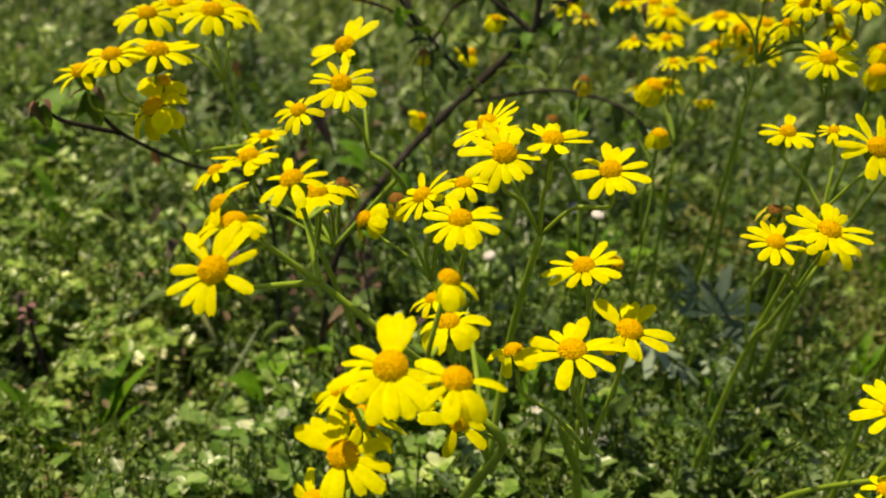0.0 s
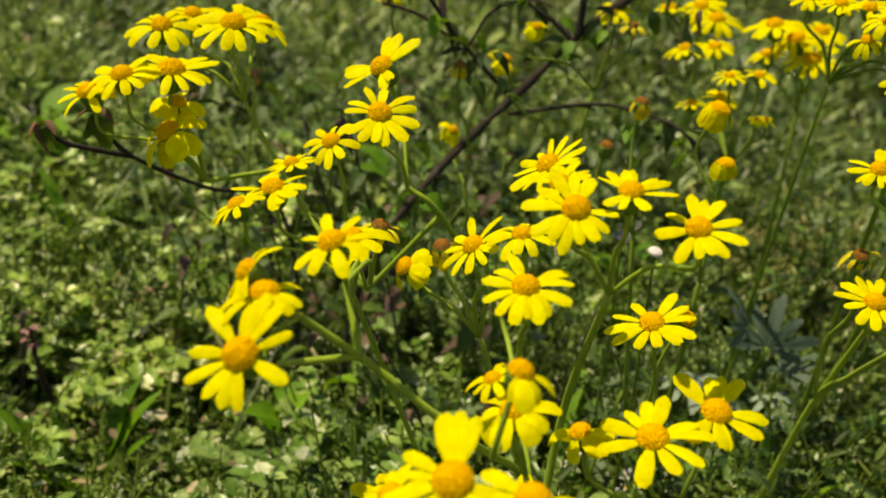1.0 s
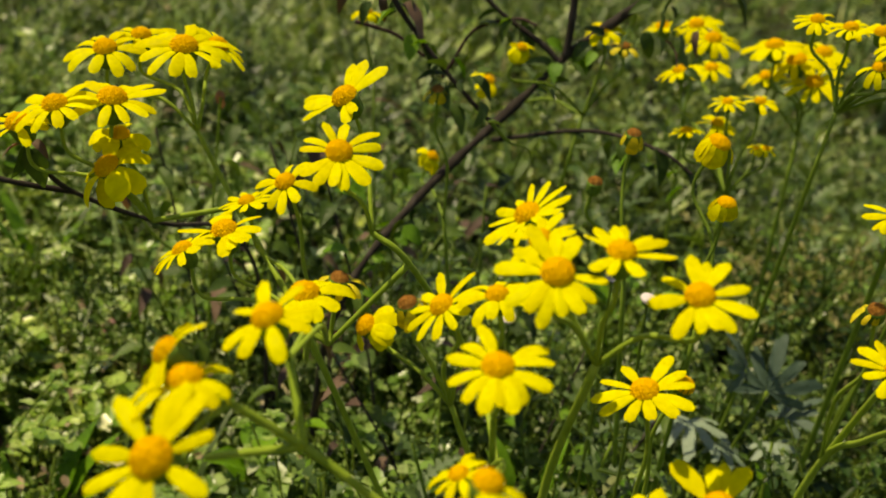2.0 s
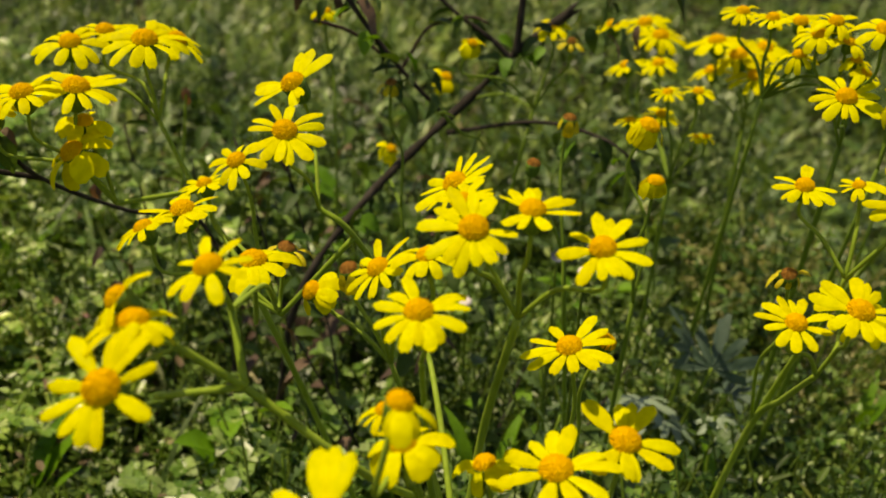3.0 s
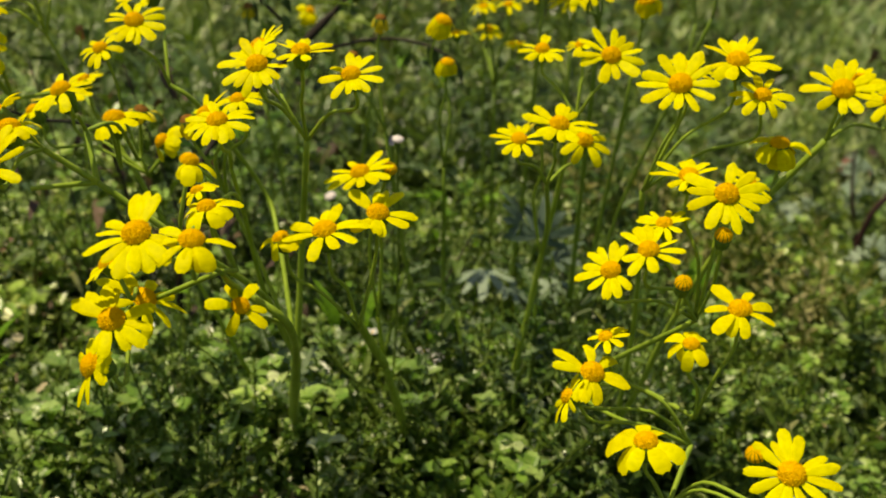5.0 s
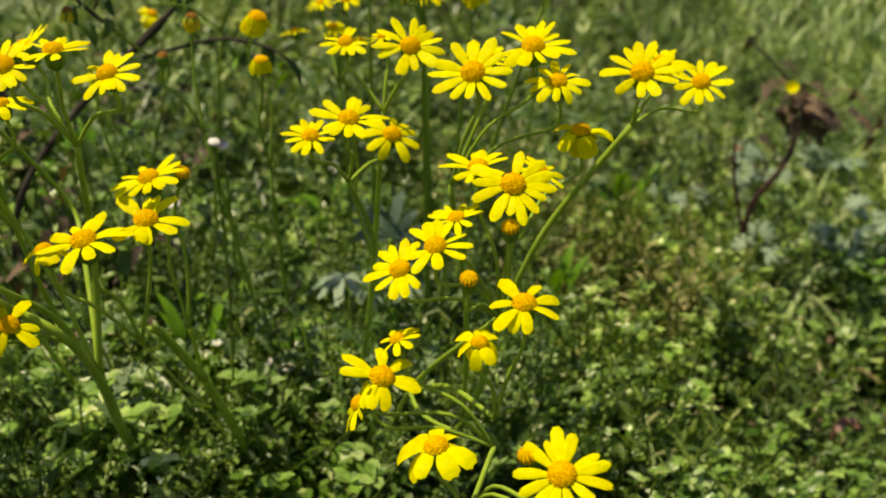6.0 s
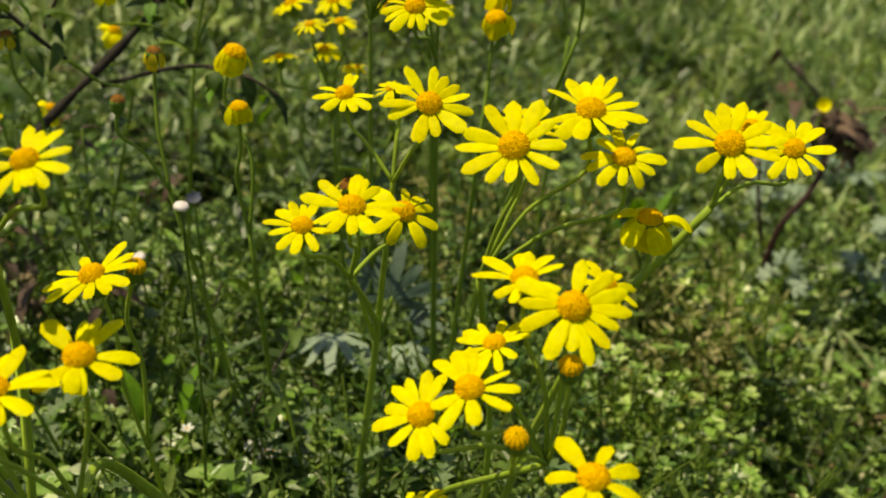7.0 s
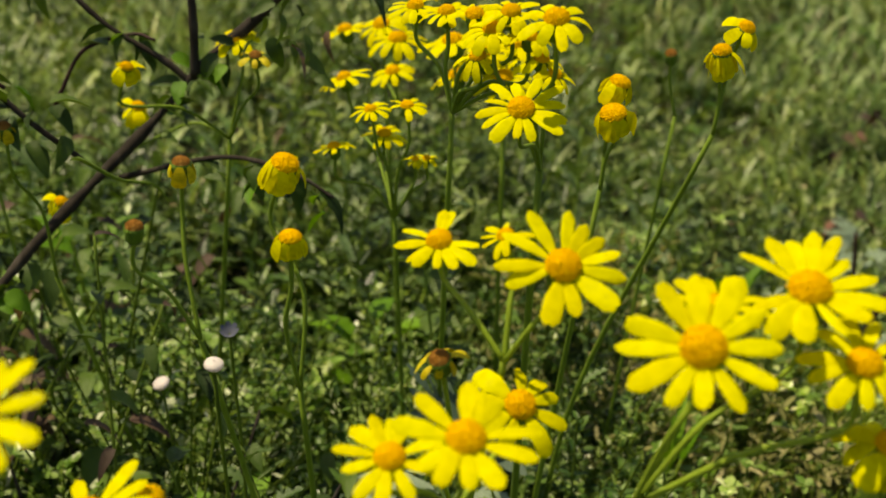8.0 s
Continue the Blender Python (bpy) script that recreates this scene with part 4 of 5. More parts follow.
flower(main_plant, NODES['nF3'], (-0.0290, 0.2880, 0.2620), (-0.127, -0.231, 0.965), 0.0104, 13, 24, rays=(-156, -125, -102, -84, -70, -51, -25, 17, 38, 110, 134, 168))
flower(main_plant, NODES['nF2'], (-0.0500, 0.3408, 0.2444), (-0.302, -0.202, 0.932), 0.0047, 7, 70, 'wilted')
flower(main_plant, NODES['nG1'], (0.0080, 0.3420, 0.2290), (-0.298, -0.169, 0.939), 0.0118, 12, 8)
flower(main_plant, NODES['nG1'], (0.0185, 0.3468, 0.2281), (0.309, -0.283, 0.908), 0.0042, 12, 0, 'bud')
flower(main_plant, (-0.0262, 0.3140, 0.2211), (-0.0290, 0.2540, 0.2620), (0.192, -0.117, 0.974), 0.0085, 6, 50, rays=(-97, -80, -48, -7))
flower(main_plant, NODES['nG0'], (-0.0290, 0.2700, 0.2430), (-0.224, -0.109, 0.968), 0.0093, 9, 48)
flower(main_plant, NODES['nG0'], (-0.0337, 0.2799, 0.2434), (-0.413, 0.019, 0.911), 0.0067, 10, 30)
flower(main_plant, NODES['nG'], (-0.0390, 0.2370, 0.2490), (-0.161, -0.428, 0.890), 0.0125, 11, 15, rays=(-161, -125, -99, -82, -65, -44, -15, 77, 90, 104, 150, 175))
flower(main_plant, NODES['nG'], (-0.0250, 0.2350, 0.2490), (0.013, -0.239, 0.971), 0.0110, 9, 38, rays=(-178, -134, -94, -88, -63, -52, 5, 149))
flower(main_plant, NODES['nG2'], (-0.0485, 0.2430, 0.2215), (-0.089, -0.439, 0.894), 0.0123, 11, 14, rays=(-110, -90, -55, -37, -12, 27, 99, 111, 134, 153))
flower(main_plant, NODES['nG2'], (-0.0510, 0.2500, 0.2340), (-0.637, -0.011, 0.771), 0.0087, 11, 22)
flower(main_plant, NODES['nG2'], (-0.0467, 0.2694, 0.2142), (0.448, -0.131, 0.884), 0.0129, 9, 26)
flower(main_plant, NODES['nG2'], (-0.0553, 0.2415, 0.2079), (-0.776, -0.409, 0.481), 0.0115, 9, 20, rays=(-106, -83, -38, -18, 0, 40, 123, 153))
flower(main_plant, NODES['nGm'], (-0.0240, 0.2920, 0.2010), (0.295, -0.518, 0.803), 0.0101, 6, 22)
flower(main_plant, NODES['nH'], (0.0020, 0.2820, 0.2330), (-0.206, -0.131, 0.970), 0.0124, 12, 14, rays=(-162, -104, -68, -41, 3, 29, 75, 94, 120, 152))
flower(main_plant, NODES['nH'], (0.0170, 0.2920, 0.2350), (0.010, -0.265, 0.964), 0.0117, 11, 8, rays=(-124, -91, -79, -34, 2, 58, 79, 95, 133))
flower(main_plant, NODES['nH'], (-0.0122, 0.2922, 0.2250), (-0.399, 0.008, 0.917), 0.0090, 6, 52)
flower(right_plant, NODES['nI3'], (0.0710, 0.3840, 0.2650), (-0.189, -0.345, 0.919), 0.0094, 9, 6, rays=(-175, -147, -129, -96, -71, -46, -23, 72, 81, 145))
flower(right_plant, NODES['nI3'], (0.0838, 0.3796, 0.2680), (-0.373, -0.168, 0.912), 0.0061, 10, 20)
flower(right_plant, NODES['nI3'], (0.0930, 0.3630, 0.2690), (-0.051, -0.616, 0.786), 0.0118, 12, 8, rays=(-164, -107, -80, -45, -12, 11, 36, 60, 81, 119, 146, 180))
flower(right_plant, NODES['nI'], (0.0610, 0.3350, 0.2460), (-0.076, -0.321, 0.944), 0.0095, 11, 8, rays=(-164, -125, -99, -66, -27, 22, 69, 89, 110, 132, 165))
flower(right_plant, NODES['nI'], (0.0730, 0.3290, 0.2540), (0.031, -0.299, 0.954), 0.0114, 13, 8, rays=(-143, -117, -89, -63, -24, 8, 51, 70, 83, 132, 169))
flower(right_plant, NODES['nI0'], (0.0721, 0.3822, 0.2385), (-0.249, -0.320, 0.914), 0.0090, 7, 60, 'wilted')
flower(right_plant, NODES['nI'], (0.0880, 0.3660, 0.2370), (0.138, -0.560, 0.817), 0.0112, 9, 34)
flower(right_plant, NODES['nL3'], (0.1110, 0.3340, 0.2680), (-0.256, -0.568, 0.782), 0.0132, 11, 6, rays=(-154, -125, -97, -69, -39, -6, 26, 55, 87, 116, 152, 176))
flower(right_plant, NODES['nL3'], (0.1169, 0.3466, 0.2692), (-0.114, -0.298, 0.948), 0.0094, 10, 12)
flower(right_plant, NODES['nL3'], (0.1310, 0.3430, 0.2750), (-0.098, -0.306, 0.947), 0.0127, 13, 5, rays=(-160, -134, -113, -83, -49, -22, 9, 39, 53, 70, 88, 106, 131))
flower(right_plant, NODES['nL3'], (0.1380, 0.3330, 0.2660), (-0.145, -0.426, 0.893), 0.0100, 11, 30)
flower(right_plant, NODES['nL6'], (0.1660, 0.3390, 0.2680), (-0.235, -0.561, 0.794), 0.0130, 12, 8, rays=(-143, -99, -70, -33, -3, 27, 65, 89, 110, 135, 169))
flower(right_plant, NODES['nL6'], (0.1753, 0.3494, 0.2689), (-0.029, -0.280, 0.960), 0.0101, 11, 10)
flower(right_plant, NODES['nL6'], (0.1940, 0.3630, 0.2590), (-0.206, -0.491, 0.846), 0.0111, 12, 8, rays=(-170, -134, -106, -79, -48, -16, 32, 55, 81, 111, 151))
flower(right_plant, NODES['nL60'], (0.1470, 0.3340, 0.2500), (-0.116, -0.223, 0.966), 0.0108, 14, 58)
flower(right_plant, NODES['nL'], (0.1110, 0.3060, 0.2470), (-0.142, -0.184, 0.973), 0.0109, 11, 6, rays=(-142, -114, -42, 20, 49, 76, 88, 132, 160))
flower(right_plant, NODES['nL'], (0.1200, 0.2940, 0.2460), (-0.085, -0.556, 0.827), 0.0125, 12, 8, rays=(-160, -120, -98, -81, -58, -32, -8, 15, 41, 73, 148, 172))
flower(right_plant, NODES['nL'], (0.1302, 0.3053, 0.2457), (0.307, -0.274, 0.911), 0.0080, 10, 20)
flower(right_plant, NODES['nL'], (0.0980, 0.2890, 0.2290), (-0.172, -0.257, 0.951), 0.0112, 11, 10, rays=(-148, -125, -89, -42, -10, 19, 64, 84, 101, 124))
flower(right_plant, NODES['nL'], (0.1050, 0.3033, 0.2318), (-0.198, -0.062, 0.978), 0.0090, 11, 8)
flower(right_plant, NODES['nL'], (0.0880, 0.2920, 0.2200), (-0.354, -0.357, 0.865), 0.0109, 11, 10, rays=(-178, -138, -104, -83, -56, 60, 78, 105, 124, 154))
flower(right_plant, NODES['nL'], (0.1190, 0.2870, 0.2350), (-0.114, -0.384, 0.916), 0.0037, 12, 0, 'bud')
flower(right_plant, NODES['nL'], (0.1070, 0.2780, 0.2230), (-0.082, -0.415, 0.906), 0.0036, 12, 0, 'bud')
flower(right_plant, NODES['nN'], (0.1210, 0.2670, 0.2220), (-0.106, -0.188, 0.976), 0.0117, 9, 26, rays=(-136, -117, -90, -38, 13, 60, 113, 166))
flower(right_plant, NODES['nN'], (0.1100, 0.2700, 0.2080), (-0.074, -0.186, 0.980), 0.0086, 9, 54)
flower(right_plant, NODES['nN2'], (0.0873, 0.2831, 0.2018), (-0.447, 0.042, 0.894), 0.0079, 10, 22)
flower(right_plant, NODES['nN2'], (0.0834, 0.2736, 0.1950), (0.098, -0.333, 0.938), 0.0126, 9, 22, rays=(-120, -107, -82, -21, -3, 46, 89, 147, 171))
flower(right_plant, NODES['nN2'], (0.0757, 0.2722, 0.1866), (-0.902, 0.004, 0.431), 0.0084, 10, 16)
flower(right_plant, NODES['nO'], (0.1241, 0.2170, 0.2023), (-0.189, -0.378, 0.906), 0.0120, 12, 6, rays=(-161, -133, -111, -85, -50, -21, 6, 27, 69, 89, 104, 130, 171))
flower(right_plant, NODES['nO'], (0.1172, 0.2247, 0.2017), (-0.379, -0.204, 0.903), 0.0039, 12, 0, 'bud')
flower(right_plant, NODES['nO'], (0.0979, 0.2575, 0.1827), (-0.175, -0.049, 0.983), 0.0121, 9, 46)
flower(bud_plant, NODES['nP'], (0.0378, 0.4260, 0.2475), (0.012, -0.210, 0.974), 0.0092, 8, 70, 'closing')
flower(bud_plant, NODES['nP'], (0.0358, 0.4420, 0.2612), (0.300, -0.300, 0.900), 0.0118, 9, 66, 'closing')
flower(bud_plant, NODES['nP2'], (-0.0015, 0.4340, 0.2460), (0.081, -0.089, 0.993), 0.0037, 0, 0, 'spent')
flower(bud_plant, NODES['nP2'], (0.0090, 0.4440, 0.2600), (0.049, -0.110, 0.993), 0.0050, 6, 70, 'wilted')
flower(back_plant, NODES['nJ'], (0.0930, 0.4320, 0.2800), (-0.123, -0.488, 0.864), 0.0116, 13, 6)
flower(back_plant, NODES['nJ'], (0.0996, 0.4317, 0.3021), (-0.120, -0.342, 0.932), 0.0109, 11, 26)
flower(back_plant, NODES['nJ'], (0.0874, 0.4567, 0.2941), (-0.236, -0.308, 0.922), 0.0088, 11, 25)
flower(back_plant, NODES['nJ'], (0.1045, 0.4519, 0.2836), (0.314, -0.373, 0.873), 0.0066, 10, 25)
flower(back_plant, NODES['nJ2'], (0.0770, 0.4781, 0.2942), (-0.141, -0.233, 0.962), 0.0085, 11, 15)
flower(back_plant, NODES['nJ2'], (0.0688, 0.4886, 0.2936), (-0.130, -0.240, 0.962), 0.0085, 11, 20)
flower(back_plant, NODES['nJ2'], (0.0838, 0.4676, 0.2956), (-0.155, -0.327, 0.932), 0.0089, 11, 28)
flower(back_plant, NODES['nJ2'], (0.0922, 0.4569, 0.2986), (-0.100, -0.367, 0.925), 0.0089, 11, 28)
flower(back_plant, NODES['nJ2'], (0.0851, 0.4653, 0.2848), (-0.154, -0.290, 0.944), 0.0081, 10, 40)
flower(back_plant, NODES['nJ2'], (0.0976, 0.4550, 0.2926), (0.051, -0.302, 0.952), 0.0076, 10, 35)
flower(back_plant, NODES['nJ2'], (0.1007, 0.4534, 0.2872), (0.039, -0.316, 0.948), 0.0068, 9, 40)
flower(back_plant, NODES['nJ3'], (0.0455, 0.6010, 0.2445), (-0.351, -0.064, 0.934), 0.0107, 11, 12)
flower(back_plant, NODES['nJ3'], (0.0693, 0.5403, 0.2500), (-0.120, -0.219, 0.968), 0.0082, 10, 20)
flower(back_plant, NODES['nJ3'], (0.0623, 0.5761, 0.2290), (-0.032, -0.279, 0.960), 0.0094, 10, 16)
flower(back_plant, NODES['nJ3'], (0.0566, 0.5401, 0.2483), (-0.263, -0.158, 0.952), 0.0076, 10, 14)
flower(back_plant, NODES['nJ3'], (0.0439, 0.5457, 0.2328), (-0.187, 0.050, 0.981), 0.0082, 10, 10)
flower(back_plant, NODES['nJ3'], (0.0772, 0.5442, 0.2294), (-0.051, -0.204, 0.978), 0.0053, 8, 30)
flower(back_plant, NODES['nJ3'], (0.0732, 0.5443, 0.2289), (-0.046, -0.203, 0.978), 0.0044, 8, 30)
flower(back_plant, NODES['nR'], (0.1240, 0.4670, 0.2700), (-0.246, -0.370, 0.900), 0.0120, 9, 60, 'closing')
flower(back_plant, NODES['nR'], (0.1275, 0.4750, 0.2768), (0.205, -0.295, 0.935), 0.0100, 8, 56, 'closing')
flower(back_plant, NODES['nR2'], (0.1629, 0.4786, 0.2925), (0.210, -0.459, 0.863), 0.0085, 7, 46)
flower(back_plant, NODES['nR2'], (0.1550, 0.4749, 0.2866), (-0.180, -0.247, 0.952), 0.0094, 10, 58)
flower(back_plant, NODES['nR5'], (0.1707, 0.5773, 0.2633), (-0.168, -0.282, 0.945), 0.0045, 0, 0, 'spent')
flower(back_plant, NODES['nK1'], (0.0899, 0.6203, 0.2573), (-0.248, -0.073, 0.966), 0.0147, 11, 12)
flower(back_plant, NODES['nK1'], (0.1031, 0.6262, 0.2504), (-0.285, -0.259, 0.923), 0.0159, 11, 20)
flower(back_plant, NODES['nK1'], (0.1126, 0.6217, 0.2417), (-0.244, -0.381, 0.892), 0.0143, 12, 8)
flower(back_plant, NODES['nK1'], (0.0933, 0.6364, 0.2385), (-0.336, -0.101, 0.937), 0.0118, 10, 14)
flower(back_plant, NODES['nK1'], (0.1200, 0.6431, 0.2519), (-0.059, -0.252, 0.966), 0.0140, 10, 18)
flower(back_plant, NODES['nK3'], (0.0657, 0.6319, 0.2402), (-0.249, -0.229, 0.941), 0.0112, 10, 20)
flower(back_plant, NODES['nK3'], (0.0606, 0.6666, 0.2536), (-0.240, -0.302, 0.923), 0.0133, 11, 24)
flower(back_plant, NODES['nK3'], (0.0682, 0.6544, 0.2501), (-0.096, -0.277, 0.956), 0.0145, 10, 28)
flower(back_plant, NODES['nK3'], (0.0440, 0.6683, 0.2503), (-0.299, -0.095, 0.950), 0.0121, 10, 10)
flower(bud_plant, NODES['nT'], (0.0066, 0.5750, 0.2643), (-0.198, -0.308, 0.931), 0.0102, 9, 40)
flower(bud_plant, NODES['nT'], (0.0150, 0.5633, 0.2606), (-0.059, -0.300, 0.952), 0.0083, 8, 50, 'wilted')
flower(bud_plant, NODES['nT'], (-0.0274, 0.5500, 0.2578), (0.287, -0.388, 0.854), 0.0080, 6, 62)
flower(bud_plant, NODES['nT'], (-0.0396, 0.6180, 0.2247), (0.281, -0.325, 0.871), 0.0100, 8, 58)
flower(bud_plant, NODES['nT4'], (-0.0946, 0.5694, 0.2609), (-0.012, -0.315, 0.949), 0.0075, 7, 60)
flower(bud_plant, NODES['nT2'], (-0.0578, 0.5102, 0.2476), (-0.050, -0.253, 0.966), 0.0052, 6, 70, 'wilted')
flower(bud_plant, NODES['nT2'], (-0.0603, 0.5704, 0.1995), (0.357, -0.384, 0.851), 0.0088, 7, 62)
# -- heads end


# ---- dark woody shrub behind the flowers ----
def shrub_leaf_mesh(k, mat, wide=0.24, curl=0.4):
    r = random.Random(k)
    rows, verts = 9, []
    for i in range(rows):
        s = i / (rows - 1)
        w = wide * math.sin(math.pi * (0.06 + 0.92 * s) ** 0.8) ** 0.8 if 0 < i < rows - 1 else 0.01
        for u in (-1, 0, 1):
            verts.append((s, w * u, -curl * s * s + abs(u) * w * (0.35 + 0.3 * r.random())))
    faces = [(i * 3 + c, i * 3 + c + 1, i * 3 + c + 4, i * 3 + c + 3) for i in range(rows - 1) for c in range(2)]
    return mesh_of("leaf", verts, faces, mat)


DARK_MESH, BROWN_MESH = shrub_leaf_mesh(1, DARK_LEAF), shrub_leaf_mesh(2, BROWN_LEAF, 0.34, 0.9)
BRIGHT_LEAF = leafy("bright_leaf", [(0.0, (0.10, 0.25, 0.008)), (1.0, (0.19, 0.38, 0.018))], "object", 0.45, 0.3, gloss=0.25)
OLIVE_LEAF = leafy("shrub_leaf_olive", [(0.0, (0.05, 0.10, 0.012)), (1.0, (0.12, 0.20, 0.025))], "object", 0.4, 0.3, gloss=0.3)
OLIVE_MESH, SMALL_BROWN_MESH = shrub_leaf_mesh(6, OLIVE_LEAF, 0.27, 0.5), shrub_leaf_mesh(7, BROWN_LEAF, 0.22, 0.9)
BRIGHT_MESH, LANCE_MESH = shrub_leaf_mesh(3, BRIGHT_LEAF, 0.32, 0.25), shrub_leaf_mesh(4, BRIGHT_LEAF, 0.13, 0.3)


def thing(name, at, label, category, group=""):
    ob = new(name, None)
    ob.empty_display_size = 0.02
    ob.location = at
    return tagged(ob, label, category, group)


def limb(owner, points, r0, r1, mat, name="stem", knots=0.3):
    line = [q - owner.location for q in smooth_line(points)]
    return part(name, mesh_of(name, *tube(line, r0, r1, 8, knots), mat), owner)


def leaf_on(owner, mesh, at, out, size, roll=0.0, name="leaf"):
    m = Matrix.Translation(Vector(at) - owner.location) @ Vector(out).normalized().to_track_quat("X", "Z").to_matrix().to_4x4() @ Matrix.Rotation(roll, 4, "X") @ Matrix.Diagonal((size, size, size, 1))
    return part(name, mesh, owner, m)


shrub = thing("woody_shrub", (-0.100, 0.53, lift(-0.100, 0.53)), "dark bare woody twigs with few small leaves", "shrub")
limb(shrub, [(-0.100, 0.53, -0.02), (-0.098, 0.515, 0.10), (-0.088, 0.508, 0.155), (-0.064, 0.530, 0.192), (-0.023, 0.566, 0.233), (-0.006, 0.573, 0.252), (0.015, 0.576, 0.271), (0.05, 0.58, 0.305), (0.09, 0.59, 0.345)], 0.0017, 0.0021, TWIG, "main_twig", 0.7)
limb(shrub, [(-0.008, 0.572, 0.249), (-0.008, 0.572, 0.275), (-0.011, 0.574, 0.31)], 0.0019, 0.0012, TWIG, "twig")
limb(shrub, [(-0.010, 0.572, 0.247), (-0.020, 0.573, 0.255), (-0.042, 0.576, 0.268), (-0.07, 0.58, 0.295)], 0.0013, 0.0009, TWIG, "twig")
limb(shrub, [(-0.036, 0.517, 0.234), (-0.054, 0.512, 0.252), (-0.078, 0.515, 0.278), (-0.10, 0.53, 0.31)], 0.0008, 0.0011, TWIG, "twig")
limb(shrub, [(-0.036, 0.517, 0.234), (-0.028, 0.530, 0.223), (-0.020, 0.545, 0.216), (-0.016, 0.552, 0.207)], 0.0008, 0.0003, SHADE_STEM, "green_shoot")
limb(shrub, [(-0.035, 0.560, 0.213), (0.004, 0.548, 0.226), (0.030, 0.525, 0.229), (0.045, 0.52, 0.222)], 0.0011, 0.0006, TWIG, "twig")
for at, out, size, mesh in (((0.040, 0.52, 0.224), (0.6, -0.2, -0.5), 0.016, DARK_MESH), ((0.030, 0.525, 0.23), (0.3, -0.4, -0.6), 0.015, DARK_MESH), ((-0.075, 0.515, 0.276), (0.8, -0.3, -0.2), 0.014, BROWN_MESH),
                            ((-0.055, 0.512, 0.252), (-0.7, -0.4, 0.2), 0.012, DARK_MESH), ((-0.10, 0.53, 0.306), (-0.4, -0.5, -0.4), 0.014, OLIVE_MESH),
                            ((-0.06, 0.575, 0.285), (-0.2, -0.3, -0.8), 0.016, OLIVE_MESH), ((0.05, 0.56, 0.29), (0.7, -0.2, -0.5), 0.02, DARK_MESH)):
    leaf_on(shrub, mesh, at, out, size)
hang = random.Random(77)
for k in range(26):
    # drooping leaves at the twigs' ends
    foot = Vector(hang.choice(((0.024, 0.553, 0.272), (0.038, 0.552, 0.280), (0.030, 0.555, 0.265), (-0.085, 0.52, 0.283), (-0.062, 0.574, 0.285))))
    at = foot + Vector((hang.gauss(0, 0.008), hang.gauss(0, 0.006), hang.gauss(0, 0.006)))
    leaf_on(shrub, hang.choice((DARK_MESH, OLIVE_MESH, DARK_MESH, OLIVE_MESH, OLIVE_MESH, SMALL_BROWN_MESH)), at, (hang.uniform(-0.8, 0.8), -0.4, -hang.random()), hang.uniform(0.007, 0.012), hang.uniform(-0.8, 0.8))
upper = random.Random(19)
for ends, count in ((((-0.023, 0.566, 0.233), (0.015, 0.576, 0.271)), 26), (((-0.042, 0.576, 0.268), (-0.020, 0.573, 0.255)), 10), (((-0.078, 0.515, 0.278), (-0.033, 0.517, 0.232)), 20), (((0.004, 0.548, 0.226), (0.045, 0.52, 0.222)), 14), (((-0.088, 0.508, 0.155), (-0.064, 0.530, 0.192)), 26)):
    # small leaves along the twigs
    for k in range(count):
        at = Vector(ends[0]).lerp(Vector(ends[1]), upper.random()) + Vector((upper.gauss(0, 0.004), upper.gauss(0, 0.004), upper.gauss(0, 0.004)))
        leaf_on(shrub, upper.choice((DARK_MESH, OLIVE_MESH, OLIVE_MESH, OLIVE_MESH, BRIGHT_MESH)), at, (upper.uniform(-1, 1), upper.uniform(-0.8, 0.4), upper.uniform(-0.9, 0.5)), upper.uniform(0.006, 0.012), upper.uniform(-0.8, 0.8))
low_twigs = random.Random(61)
for i in range(48):
    if i < 30:
        x, y = -0.165 + 0.0068 * i + low_twigs.uniform(-0.006, 0.006), 0.485 + low_twigs.uniform(0.0, 0.16)
        tall = low_twigs.uniform(0.12, 0.22) * (1 if i < 20 else 0.7)
    else:
        x, y = low_twigs.uniform(-0.21, -0.04), low_twigs.uniform(0.57, 0.76)
        tall = low_twigs.uniform(0.10, 0.17)
    dx, dy = low_twigs.uniform(-0.05, 0.05), low_twigs.uniform(-0.04, 0.03)
    bow = [Vector((x, y, lift(x, y) - 0.01)), Vector((x + dx * 0.2, y + dy * 0.2, tall * 0.5)), Vector((x + dx, y + dy, tall))]
    limb(shrub, bow, 0.0008, 0.0005, WEED_STEM if i % 3 else TWIG, "twig")
    for k in range(9):
        s = 0.25 + 0.75 * k / 8
        at = bow[0].lerp(bow[1], s * 2) if s < 0.5 else bow[1].lerp(bow[2], s * 2 - 1)
        a = k * 2.4 + low_twigs.random()
        leaf_on(shrub, low_twigs.choice((DARK_MESH, SMALL_BROWN_MESH, OLIVE_MESH, OLIVE_MESH) if x < -0.02 else (DARK_MESH, DARK_MESH, OLIVE_MESH, OLIVE_MESH)), at, (math.cos(a), math.sin(a), low_twigs.uniform(-0.5, 0.6)), low_twigs.uniform(0.008, 0.016) * (1.3 if i >= 30 else 1.0), low_twigs.uniform(-0.5, 0.5))
for line in ([(-0.060, 0.571, 0.235), (-0.056, 0.570, 0.243), (-0.048, 0.574, 0.257), (-0.031, 0.576, 0.263), (-0.022, 0.572, 0.262)], [(-0.095, 0.539, 0.262), (-0.088, 0.539, 0.261), (-0.078, 0.541, 0.258), (-0.066, 0.540, 0.251)]):
    limb(shrub, line, 0.0008, 0.0007, RED_STEM, "twig")

